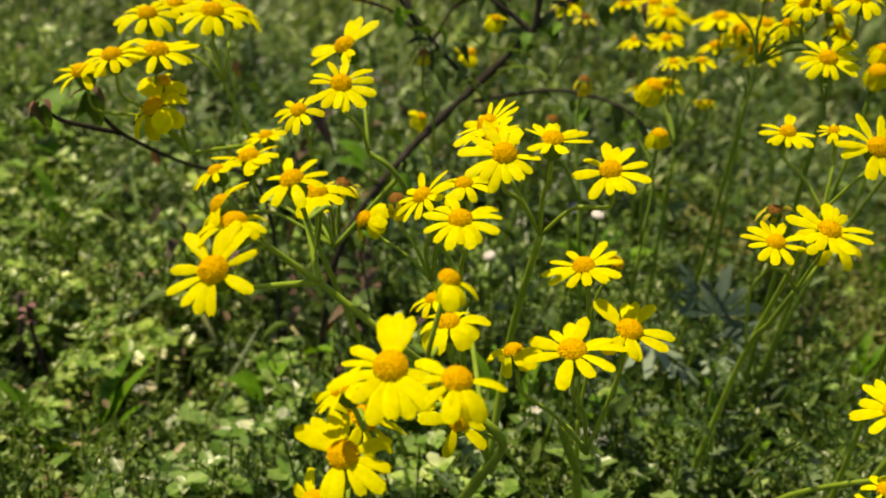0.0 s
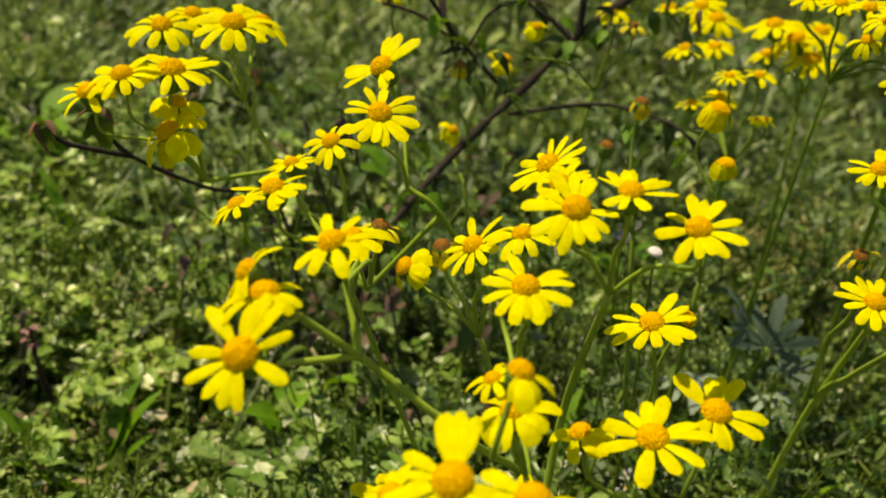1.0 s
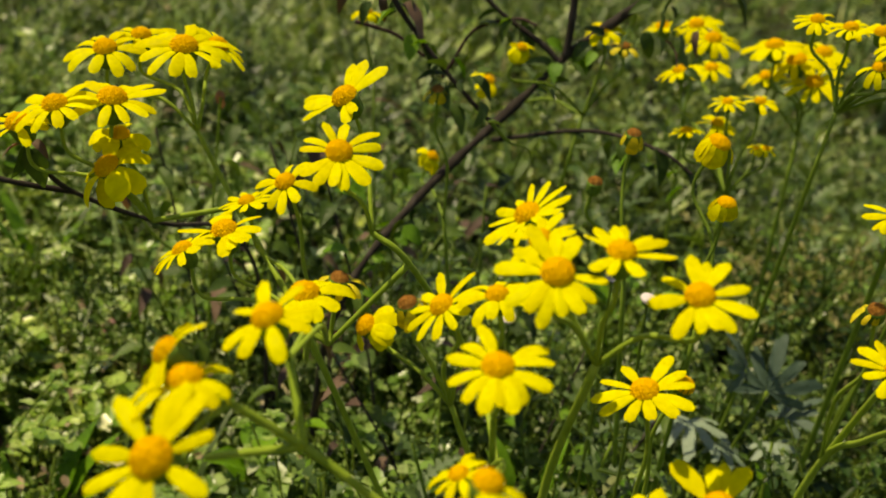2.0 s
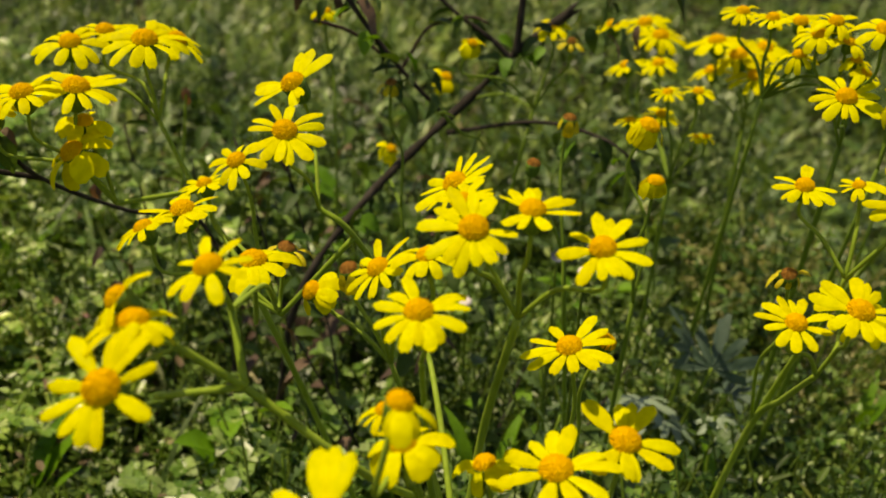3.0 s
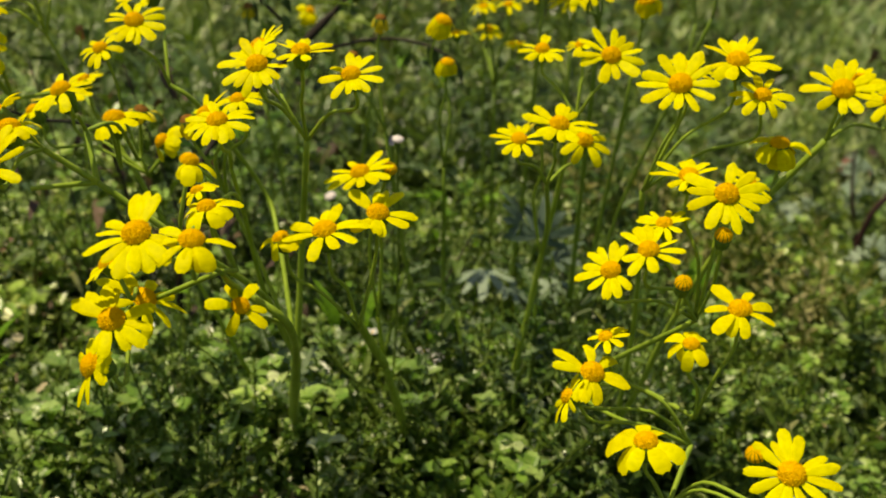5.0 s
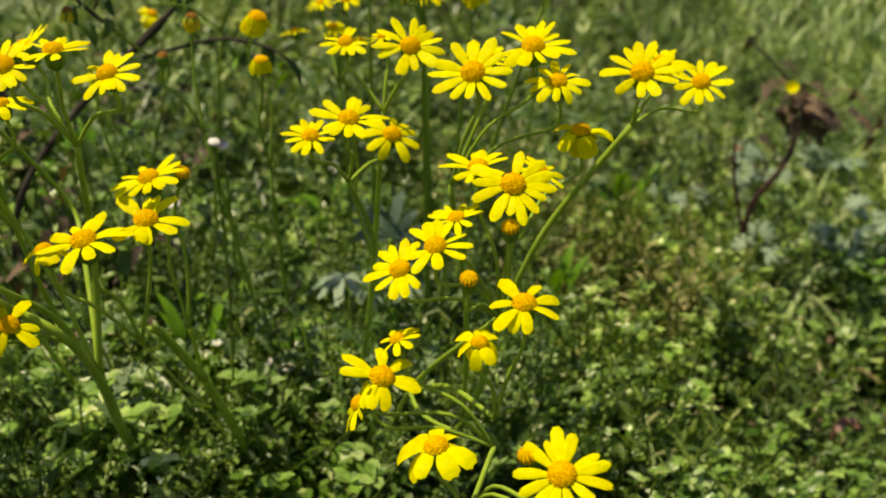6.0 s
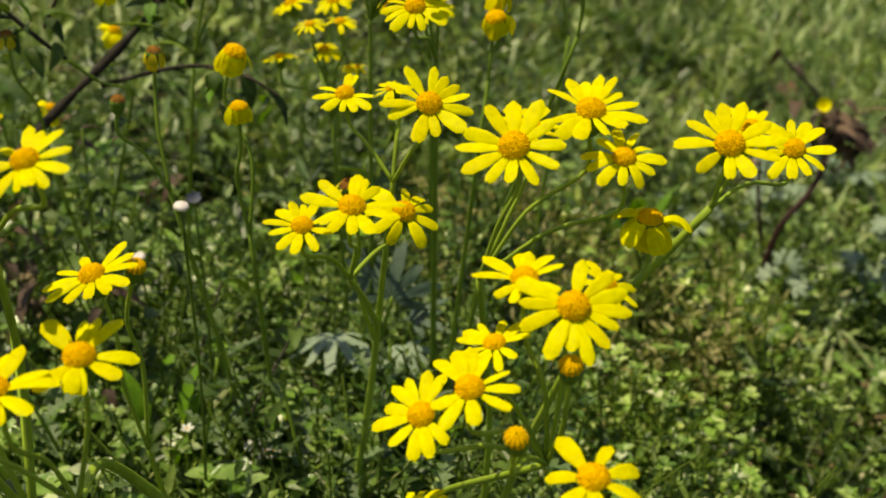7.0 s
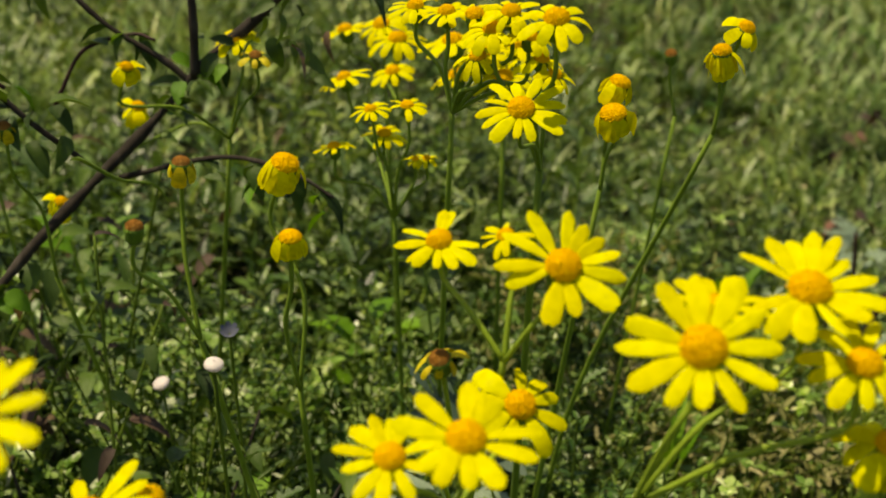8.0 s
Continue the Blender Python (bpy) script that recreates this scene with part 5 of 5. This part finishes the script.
dry = thing("withered_weed", (-0.13, 0.56, lift(-0.13, 0.56)), "thin brown stalk with curled withered heads", "dead plant")
limb(dry, [(-0.13, 0.56, -0.01), (-0.125, 0.53, 0.12), (-0.128, 0.49, 0.185), (-0.145, 0.452, 0.204), (-0.160, 0.415, 0.228), (-0.164, 0.396, 0.246)], 0.0010, 0.0007, TWIG)
limb(dry, [(-0.160, 0.415, 0.228), (-0.176, 0.40, 0.236), (-0.180, 0.394, 0.243)], 0.0009, 0.0007, TWIG)
RUST_LEAF = leafy("rust_leaf", [(0.0, (0.16, 0.06, 0.035)), (1.0, (0.34, 0.15, 0.09))], "object", 0.6, 0.25)
RUST_MESH, CURLED_MESH = shrub_leaf_mesh(12, RUST_LEAF, 0.30, 0.8), shrub_leaf_mesh(13, OLIVE_LEAF, 0.32, 0.9)
for at, out, size, mesh, roll in (((-0.164, 0.396, 0.248), (0.5, -0.3, -0.8), 0.019, CURLED_MESH, 0.5), ((-0.165, 0.395, 0.249), (0.3, -0.5, -1.0), 0.015, CURLED_MESH, -0.6), ((-0.166, 0.396, 0.249), (-0.6, -0.4, 0.1), 0.010, RUST_MESH, 0.4), ((-0.163, 0.396, 0.250), (0.8, -0.3, 0.0), 0.009, BROWN_MESH, 0.2),
                                  ((-0.180, 0.394, 0.243), (0.1, -0.2, -1), 0.016, CURLED_MESH, 0.3), ((-0.181, 0.394, 0.244), (-0.4, -0.2, -0.9), 0.014, BROWN_MESH, 0.5), ((-0.180, 0.393, 0.245), (0.6, -0.3, 0.2), 0.010, RUST_MESH, -0.3), ((-0.182, 0.394, 0.244), (-0.5, -0.5, -0.2), 0.009, RUST_MESH, 0.3)):
    leaf_on(dry, mesh, at, out, size * 0.55, roll, "withered_leaf")
dry2 = thing("withered_weed", (-0.17, 0.60, lift(-0.17, 0.60)), "reddish brown stalk with withered pinkish tips", "dead plant")
limb(dry2, [(-0.17, 0.60, -0.01), (-0.165, 0.58, 0.12), (-0.152, 0.549, 0.221)], 0.0008, 0.0006, STEM)
limb(dry2, [(-0.165, 0.58, 0.12), (-0.18, 0.55, 0.15), (-0.186, 0.526, 0.18)], 0.0007, 0.0005, STEM)
for at, out, size, mesh in (((-0.152, 0.549, 0.224), (0.1, -0.3, -1), 0.011, RUST_MESH), ((-0.186, 0.526, 0.183), (0.2, -0.4, -1), 0.012, RUST_MESH), ((-0.184, 0.526, 0.183), (-0.5, -0.2, -0.9), 0.009, BROWN_MESH), ((-0.150, 0.549, 0.222), (0.6, -0.3, -0.6), 0.009, CURLED_MESH), ((-0.154, 0.549, 0.222), (-0.6, -0.3, -0.5), 0.008, CURLED_MESH)):
    leaf_on(dry2, mesh, at, out, size * 0.7, 0.2, "withered_leaf")

heap = random.Random(88)
for x, y, wide in ((-0.60, 1.36, 0.04), (-0.52, 1.45, 0.05), (-0.70, 1.42, 0.035), (0.64, 1.44, 0.03), (0.49, 1.10, 0.022)):
    z = lift(x, y)
    ob = thing("withered_clump", (x, y, z), "dark brown withered weed clump in the far grass", "dead plant", "withered clumps in the grass")
    for k in range(7):
        top = Vector((x + heap.gauss(0, wide), y + heap.gauss(0, wide * 0.6), z + heap.uniform(0.04, 0.11)))
        limb(ob, [(x + heap.gauss(0, wide * 0.4), y, z - 0.01), (x + heap.gauss(0, wide * 0.5), y, z + 0.04), top], 0.0016, 0.0009, TWIG)
        for q in range(3):
            leaf_on(ob, heap.choice((BROWN_MESH, BROWN_MESH, DARK_MESH, RUST_MESH)), top + Vector((heap.gauss(0, 0.008), 0, -0.02 * q)), (heap.uniform(-1, 1), heap.uniform(-1, 0.2), heap.uniform(-0.8, 0.4)), heap.uniform(0.016, 0.03), 0.3, "withered_leaf")

# ---- grey-green lobed weed ----
greyweed = thing("lobed_weed", (0.078, 0.54, lift(0.078, 0.54)), "grey-green weed with deeply lobed leaves", "weed")
for at, out, size, mesh, roll in (((0.069, 0.530, 0.104), (-0.15, -0.85, 0.0), 0.021, GREY_MESH, 0.15), ((0.082, 0.522, 0.098), (0.7, -0.6, 0.0), 0.015, GREY_MESH, -0.2), ((0.060, 0.540, 0.095), (-0.9, -0.4, -0.1), 0.014, SHADED_TEAL_MESH, 0.3),
                                  ((0.094, 0.515, 0.132), (0.1, 0.25, 0.95), 0.024, SHADED_TEAL_MESH, 0.0), ((0.084, 0.520, 0.138), (-0.3, 0.2, 0.9), 0.020, SHADED_TEAL_MESH, 0.2), ((0.104, 0.515, 0.120), (0.6, 0.3, 0.6), 0.018, SHADED_TEAL_MESH, -0.2), ((0.100, 0.510, 0.110), (0.3, -0.8, -0.2), 0.014, GREY_MESH, 0.1)):
    limb(greyweed, [(0.078, 0.54, 0.0), (0.5 * (0.078 + at[0]), 0.5 * (0.54 + at[1]), 0.6 * at[2]), at], 0.0012, 0.0008, SHADE_STEM, "stalk", 0.1)
    leaf_on(greyweed, mesh, at, out, size, roll)


# ---- bright-leaved clumps, daisies, seed heads and straws ----
def leaf_clump(at, label, mesh, count, size, tall, seed, rise=0.0):
    r = random.Random(seed)
    x, y = at
    ob = thing("leafy_weed", (x, y, lift(x, y)), label, "weed", "leafy weeds in the mat")
    for i in range(count):
        a = i * 2.4 + r.random()
        out = Vector((math.cos(a), math.sin(a), rise + 0.2 + 0.8 * r.random()))
        root = ob.location + Vector((0, 0, -0.004))
        top = ob.location + Vector((out.x * 0.012, out.y * 0.012, tall * (0.45 + 0.6 * r.random())))
        limb(ob, [root, root.lerp(top, 0.6) + Vector((0, 0, 0.004)), top], 0.0009, 0.0006, STEM, "stalk", 0.1)
        leaf_on(ob, mesh, top, out, size * (0.7 + 0.5 * r.random()), r.uniform(-0.4, 0.4))
    return ob


for k, (x, y, mesh, n, size, tall, label) in enumerate((
        (0.006, 0.525, BRIGHT_MESH, 7, 0.016, 0.075, "clump of bright green oval leaves"), (0.055, 0.49, BRIGHT_MESH, 8, 0.014, 0.065, "clump of bright green oval leaves"),
        (-0.40, 0.83, BRIGHT_MESH, 6, 0.043, 0.075, "broad bright green leaves in the mat"), (0.52, 0.81, BRIGHT_MESH, 5, 0.036, 0.06, "broad bright green leaves in the mat"),
        (-0.213, 0.476, LANCE_MESH, 10, 0.046, 0.022, "upright narrow green leaves in a tuft"), (-0.236, 0.446, BRIGHT_MESH, 7, 0.019, 0.022, "clump of bright green oval leaves"),
        (-0.115, 0.50, BRIGHT_MESH, 7, 0.019, 0.09, "clump of bright green oval leaves"), (-0.20, 0.62, BRIGHT_MESH, 6, 0.019, 0.07, "clump of bright green oval leaves"),
        (0.20, 0.60, LANCE_MESH, 8, 0.027, 0.06, "upright narrow green leaves in a tuft"), (0.36, 0.70, LANCE_MESH, 9, 0.030, 0.06, "upright narrow green leaves in a tuft"),
        (0.30, 0.82, LANCE_MESH, 9, 0.036, 0.08, "upright narrow green leaves in a tuft"), (0.06, 0.70, BRIGHT_MESH, 8, 0.022, 0.08, "clump of bright green oval leaves"),
        (0.0, 0.47, LANCE_MESH, 8, 0.024, 0.08, "upright narrow green leaves in a tuft"), (0.10, 0.47, LANCE_MESH, 8, 0.024, 0.07, "upright narrow green leaves in a tuft"),
        (-0.06, 0.46, BRIGHT_MESH, 7, 0.016, 0.06, "clump of bright green oval leaves"), (0.16, 0.48, BRIGHT_MESH, 6, 0.014, 0.05, "clump of bright green oval leaves"),
        (-0.30, 0.68, LANCE_MESH, 8, 0.030, 0.06, "upright narrow green leaves in a tuft"), (-0.10, 0.75, BRIGHT_MESH, 7, 0.025, 0.10, "clump of bright green oval leaves"))):
    leaf_clump((x, y), label, mesh, n, size, tall, k + 3, 2.6 if mesh == LANCE_MESH else 0.0)


def leafy_stalk(x, y, tall, seed, mesh, size):
    """An upright weed with long leaves spiralling up its stalk."""
    r = random.Random(seed)
    ob = thing("leafy_weed", (x, y, lift(x, y)), "upright dark green weed with jagged leaves up its stalk" if mesh in LEAF_MESHES else "upright weed with long mid-green leaves", "weed", "leafy weeds in the mat")
    top = ob.location + Vector((r.uniform(-0.25, 0.25) * tall, r.uniform(-0.25, 0.25) * tall, tall))
    foot = ob.location - Vector((0, 0, 0.008))
    limb(ob, [foot, foot.lerp(top, 0.5) + Vector((r.gauss(0, 0.004), r.gauss(0, 0.004), 0)), top], 0.0013, 0.0006, SHADE_STEM, "stalk", 0.1)
    count = 11
    for i in range(count):
        s = 0.2 + 0.8 * i / (count - 1)
        a = i * 2.4 + r.uniform(-0.4, 0.4)
        leaf_on(ob, mesh, foot.lerp(top, s), (math.cos(a), math.sin(a), r.uniform(-0.1, 0.5) + 0.9 * s * s), size * (1.15 - 0.55 * s) * r.uniform(0.8, 1.15), r.uniform(-0.5, 0.5))


spread = random.Random(404)
for k in range(64):
    x, y = spread.uniform(-0.26, 0.46), spread.uniform(0.58, 1.10)
    if noise.noise((x * 9, y * 9, 4.4)) < -0.15 or abs(x - 0.04) > 0.47 * y:
        continue
    leafy_stalk(x, y, spread.uniform(0.085, 0.15), 500 + k, LEAF_MESHES[k % 3] if k % 5 else OLIVE_MESH, spread.uniform(0.032, 0.046) * (0.75 if k % 5 == 0 else 1.0))
for k in range(11):
    leafy_stalk(-0.070 + 0.017 * k + spread.gauss(0, 0.004), spread.uniform(0.43, 0.50), spread.uniform(0.075, 0.125), 700 + k, LEAF_MESHES[k % 3], spread.uniform(0.022, 0.032))


def bloom_mesh(name, mat, petals, cup=0.25):
    """A tiny open flower, one unit across its radius."""
    verts, faces = [], []
    for i in range(petals):
        a = 2 * math.pi * i / petals
        o = len(verts)
        for rad, w in ((0.1, 0.08), (0.5, 0.30), (0.85, 0.32), (1.0, 0.12)):
            for u in (-1, 0, 1):
                x, y = rad, w * u
                verts.append((x * math.cos(a) - y * math.sin(a), x * math.sin(a) + y * math.cos(a), cup * rad * rad + 0.08 * abs(u)))
        faces += [(o + j * 3 + c, o + j * 3 + c + 1, o + j * 3 + c + 4, o + j * 3 + c + 3) for j in range(3) for c in range(2)]
    return mesh_of(name, verts, faces, mat)


SPRIG_LEAF = leafy("sprig_leaf", [(0.0, (0.12, 0.25, 0.03)), (0.5, (0.24, 0.40, 0.07)), (1.0, (0.44, 0.57, 0.17))], "object", 0.36, 0.40, (1.0, 1.0, 0.45), 9.0, 0.25, 0.2, 0.3)
SPRIG_MESHES = [shrub_leaf_mesh(60 + k, SPRIG_LEAF, 0.27 + 0.03 * k, 0.25 + 0.1 * k) for k in range(3)]


def chickweed_plant(x, y, tall, leaf, seed):
    """A leaning shoot with crossed pairs of oval leaves and a tuft of young ones at its top."""
    r = random.Random(seed)
    z = lift(x, y)
    ob = thing("chickweed_sprig", (x, y, z), "fresh green chickweed sprig with paired oval leaves", "weed", "chickweed sprigs in front")
    a, bend, turn = r.uniform(0, 6.28), r.uniform(0.1, 0.6) * tall, r.uniform(0, 6.28)
    pts = [Vector((x + math.cos(a) * bend * q ** 1.7, y + math.sin(a) * bend * q ** 1.7, z - 0.004 + tall * q)) for q in (0.0, 0.35, 0.7, 1.0)]
    limb(ob, pts, 0.0008, 0.0005, WEED_STEM, "stem", 0.1)
    line, pairs = smooth_line(pts), max(4, int(tall / 0.012))
    for k in range(pairs):
        at = line[int((0.25 + 0.72 * k / (pairs - 1)) * (len(line) - 1))]
        for half in (0, math.pi):
            b = turn + k * 1.57 + half + r.uniform(-0.25, 0.25)
            leaf_on(ob, SPRIG_MESHES[r.randrange(3)], at, (math.cos(b), math.sin(b), 0.2 + 0.5 * k / pairs + r.uniform(-0.2, 0.2)), leaf * (1.15 - 0.5 * k / pairs) * r.uniform(0.8, 1.15), r.uniform(-0.3, 0.3))
    for k in range(5):
        b = turn + k * 1.26
        leaf_on(ob, SPRIG_MESHES[r.randrange(3)], line[-1], (math.cos(b), math.sin(b), 0.9), leaf * 0.5 * r.uniform(0.8, 1.2), r.uniform(-0.3, 0.3))


spread = random.Random(314)
for k in range(46):
    x0, x1, y0, y1 = ((-0.30, -0.06, 0.41, 0.52), (-0.05, 0.17, 0.42, 0.50), (0.18, 0.40, 0.44, 0.60))[k % 3]
    chickweed_plant(spread.uniform(x0, x1), spread.uniform(y0, y1), spread.uniform(0.055, 0.095), spread.uniform(0.0075, 0.0115), k + 500)

WHITE_BLOOM, BLUE_BLOOM, DAISY_RAYS = bloom_mesh("petals", WHITE, 5), bloom_mesh("petals", BLUE, 7, 0.8), bud_mesh(BLUSH, 1.0)
CENTRE = disc_mesh("centre", DISC, 0.2, 0.22, 20)


def small_bloom(name, at, mesh, radius, label, category, lean=(0.0, -0.3, 1.0), centre=True, cup=False):
    x, y, z = at
    ob = thing(name, (x, y + 0.01, lift(x, y + 0.01)), label, category, category + "s in the mat")
    n = Vector(lean).normalized()
    limb(ob, [ob.location + Vector((0, 0, -0.004)), ob.location.lerp(Vector(at), 0.6) + Vector((0.003, 0, 0)), Vector(at)], 0.0007, 0.0005, WEED_STEM, "stalk", 0.1)
    m = Matrix.Translation(Vector(at) - ob.location) @ turned(n) @ Matrix.Diagonal((radius, radius, radius, 1))
    part("petals", mesh, ob, m @ Matrix.Diagonal((1, 1, 0.7 if cup else 1.0, 1)))
    if centre:
        part("centre", CENTRE, ob, m)
    if cup:
        part("cup", CUP_MESH, ob, m @ Matrix.Diagonal((1.6, 1.6, 1.2, 1)))
    return ob


small_bloom("daisy_bud", (0.019, 0.419, 0.214), DAISY_RAYS, 0.0035, "half-closed white daisy on a thin stalk", "daisy", (0.1, -0.2, 1), False, True)
small_bloom("daisy_bud", (-0.018, 0.529, 0.143), DAISY_RAYS, 0.0045, "half-closed pinkish white daisy on a stalk", "daisy", (-0.4, -0.3, 1), False, True)
small_bloom("speedwell", (0.015, 0.476, 0.193), BLUE_BLOOM, 0.0030, "small pale blue flower above the weeds", "blue flower", (0.0, -0.5, 1), False)
r = random.Random(23)
for x, y, h in [(0.037 + r.gauss(0, 0.007), 0.470 + r.gauss(0, 0.006), 0.082 + r.gauss(0, 0.006)) for k in range(11)] + [(-0.11 + r.gauss(0, 0.012), 0.425 + r.gauss(0, 0.008), 0.066 + r.gauss(0, 0.006)) for k in range(9)] + [*((0.036, 0.474, 0.075), (0.042, 0.472, 0.078), (0.031, 0.478, 0.068), (0.046, 0.478, 0.066), (-0.028, 0.637, 0.08), (0.014, 0.634, 0.08), (0.010, 0.46, 0.10), (-0.176, 0.448, 0.05), (-0.074, 0.415, 0.05), (-0.195, 0.515, 0.05),
                (-0.165, 0.455, 0.05), (0.024, 0.505, 0.06), (-0.10, 0.44, 0.05), (0.12, 0.47, 0.05), (0.18, 0.52, 0.03), (0.23, 0.56, 0.02), (0.30, 0.62, 0.0), (0.34, 0.60, -0.02), (0.40, 0.68, -0.02), (-0.21, 0.47, 0.05),
                (-0.22, 0.58, 0.06), (0.07, 0.45, 0.06), (0.14, 0.44, 0.05), (-0.02, 0.50, 0.07))]:
    small_bloom("chickweed_flower", (x, y, h), WHITE_BLOOM, 0.0019 + 0.0012 * r.random(), "tiny white chickweed flower in the green mat", "white flower", (r.uniform(-0.4, 0.4), r.uniform(-0.6, 0.1), 1), True)

seed = thing("dried_seed_weed", (0.425, 0.83, lift(0.425, 0.83)), "dark red-stalked weed with dried brown seed heads", "dead plant")
limb(seed, [(0.425, 0.83, -0.10), (0.408, 0.822, -0.02), (0.411, 0.819, 0.035), (0.435, 0.823, 0.073), (0.447, 0.834, 0.12)], 0.0036, 0.0022, RED_STEM)
limb(seed, [(0.409, 0.82, 0.0), (0.395, 0.825, 0.05), (0.39, 0.83, 0.09)], 0.0022, 0.0012, RED_STEM)
limb(seed, [(0.447, 0.834, 0.12), (0.425, 0.85, 0.145), (0.402, 0.864, 0.165)], 0.0014, 0.0009, TWIG)
limb(seed, [(0.45, 0.833, 0.122), (0.475, 0.82, 0.135), (0.495, 0.80, 0.118)], 0.0013, 0.0008, LITTER)
for i in range(46):
    at = (0.452 + r.gauss(0, 0.014), 0.833 + r.gauss(0, 0.01), 0.120 + r.gauss(0, 0.009))
    leaf_on(seed, BROWN_MESH, at, (r.uniform(-1, 1), r.uniform(-1, 0.3), r.uniform(-0.9, 0.6)), 0.011 + 0.007 * r.random(), 0.3, "withered_leaf")
for at in ((0.402, 0.864, 0.168), (0.495, 0.80, 0.119), (0.488, 0.795, 0.105), (0.478, 0.818, 0.137)):
    leaf_on(seed, BROWN_MESH, at, (0.1, -0.3, -1), 0.013, 0.0, "withered_leaf")
for k, (x, y, size) in enumerate(((0.505, 1.03, 0.022), (0.44, 0.97, 0.019), (0.495, 0.82, 0.018), (0.56, 0.90, 0.020), (0.62, 1.12, 0.026), (0.40, 0.78, 0.016), (0.36, 0.90, 0.018))):
    ob = leaf_clump((x, y), "silvery grey-green fan-leaved weed in the grass", GREY_MESH, 7, size, 0.085, k + 90, 0.2)
small_bloom("yellow_composite", (0.428, 0.822, 0.136), bloom_mesh("petals", PETAL, 9, 0.4), 0.0055, "single small yellow flower beside dried seed heads", "yellow flower", (-0.3, -0.9, 0.5), True)

sprout = thing("pink_sprout", (0.378, 0.548, lift(0.378, 0.548)), "pinkish red sprout bent over at its tip", "sprout")
limb(sprout, [(0.378, 0.548, -0.08), (0.374, 0.545, -0.04), (0.3725, 0.543, -0.012), (0.3745, 0.541, 0.002), (0.3790, 0.538, 0.002)], 0.0016, 0.0013, PINK)
for k, (a, b) in enumerate(((0.2, 0.4), (1.2, 0.1), (2.2, -0.2), (3.4, -0.5), (-0.5, -0.6))):
    leaf_on(sprout, shrub_leaf_mesh(k * 8 + 1, PINK, 0.3, 0.3), (0.377, 0.540, 0.001), (math.cos(a), -0.4, b), 0.009)

for x, y, tall, lean, thick, mat, label in ((-0.233, 0.501, 0.088, -0.012, 0.0015, RED_STEM, "thin dark red weed stalk with a leafy pink tip"), (-0.267, 0.530, 0.078, 0.004, 0.0019, GREY_STEM, "dry grey weed stalk with a crumpled top"),
                                            (-0.215, 0.60, 0.06, -0.01, 0.0011, RED_STEM, "thin dark red weed stalk with a leafy pink tip")):
    z = lift(x, y)
    ob = thing("withered_stalk", (x, y, z), label, "weed", "stalks among the weeds")
    limb(ob, [(x, y, z - 0.01), (x + lean * 0.1, y, z + tall * 0.4), (x + lean * 0.75, y, z + tall * 0.75), (x + lean, y, z + tall)], thick, thick * 0.7, mat)
    for i in range(6):
        a = i * 1.3
        leaf_on(ob, shrub_leaf_mesh(i + 40, PINK if mat == RED_STEM else BROWN_LEAF, 0.3, 0.2), (x + lean, y, z + tall - 0.002 * i), (math.cos(a), math.sin(a) - 0.4, 0.3), 0.0055)

for x, y, a, size in ((0.47, 1.68, 0.5, 0.10), (0.40, 1.85, 0.1, 0.12), (0.455, 0.673, -0.9, 0.035), (0.56, 1.25, 0.1, 0.08), (-0.12, 1.1, 0.6, 0.08), (0.24, 0.66, 0.8, 0.05), (-0.62, 1.42, 0.2, 0.12), (-0.55, 1.5, -0.3, 0.10)):
    z = lift(x, y) + 0.035
    ob = thing("dry_straw", (x, y, z), "dry greyish twig lying across the weeds", "dry twig", "dry twigs on the mat")
    limb(ob, [(x - math.cos(a) * size / 2, y - math.sin(a) * size / 2, z - 0.006), (x, y, z + 0.003), (x + math.cos(a) * size / 2, y + math.sin(a) * size / 2, z)], 0.0016, 0.0010, LITTER)
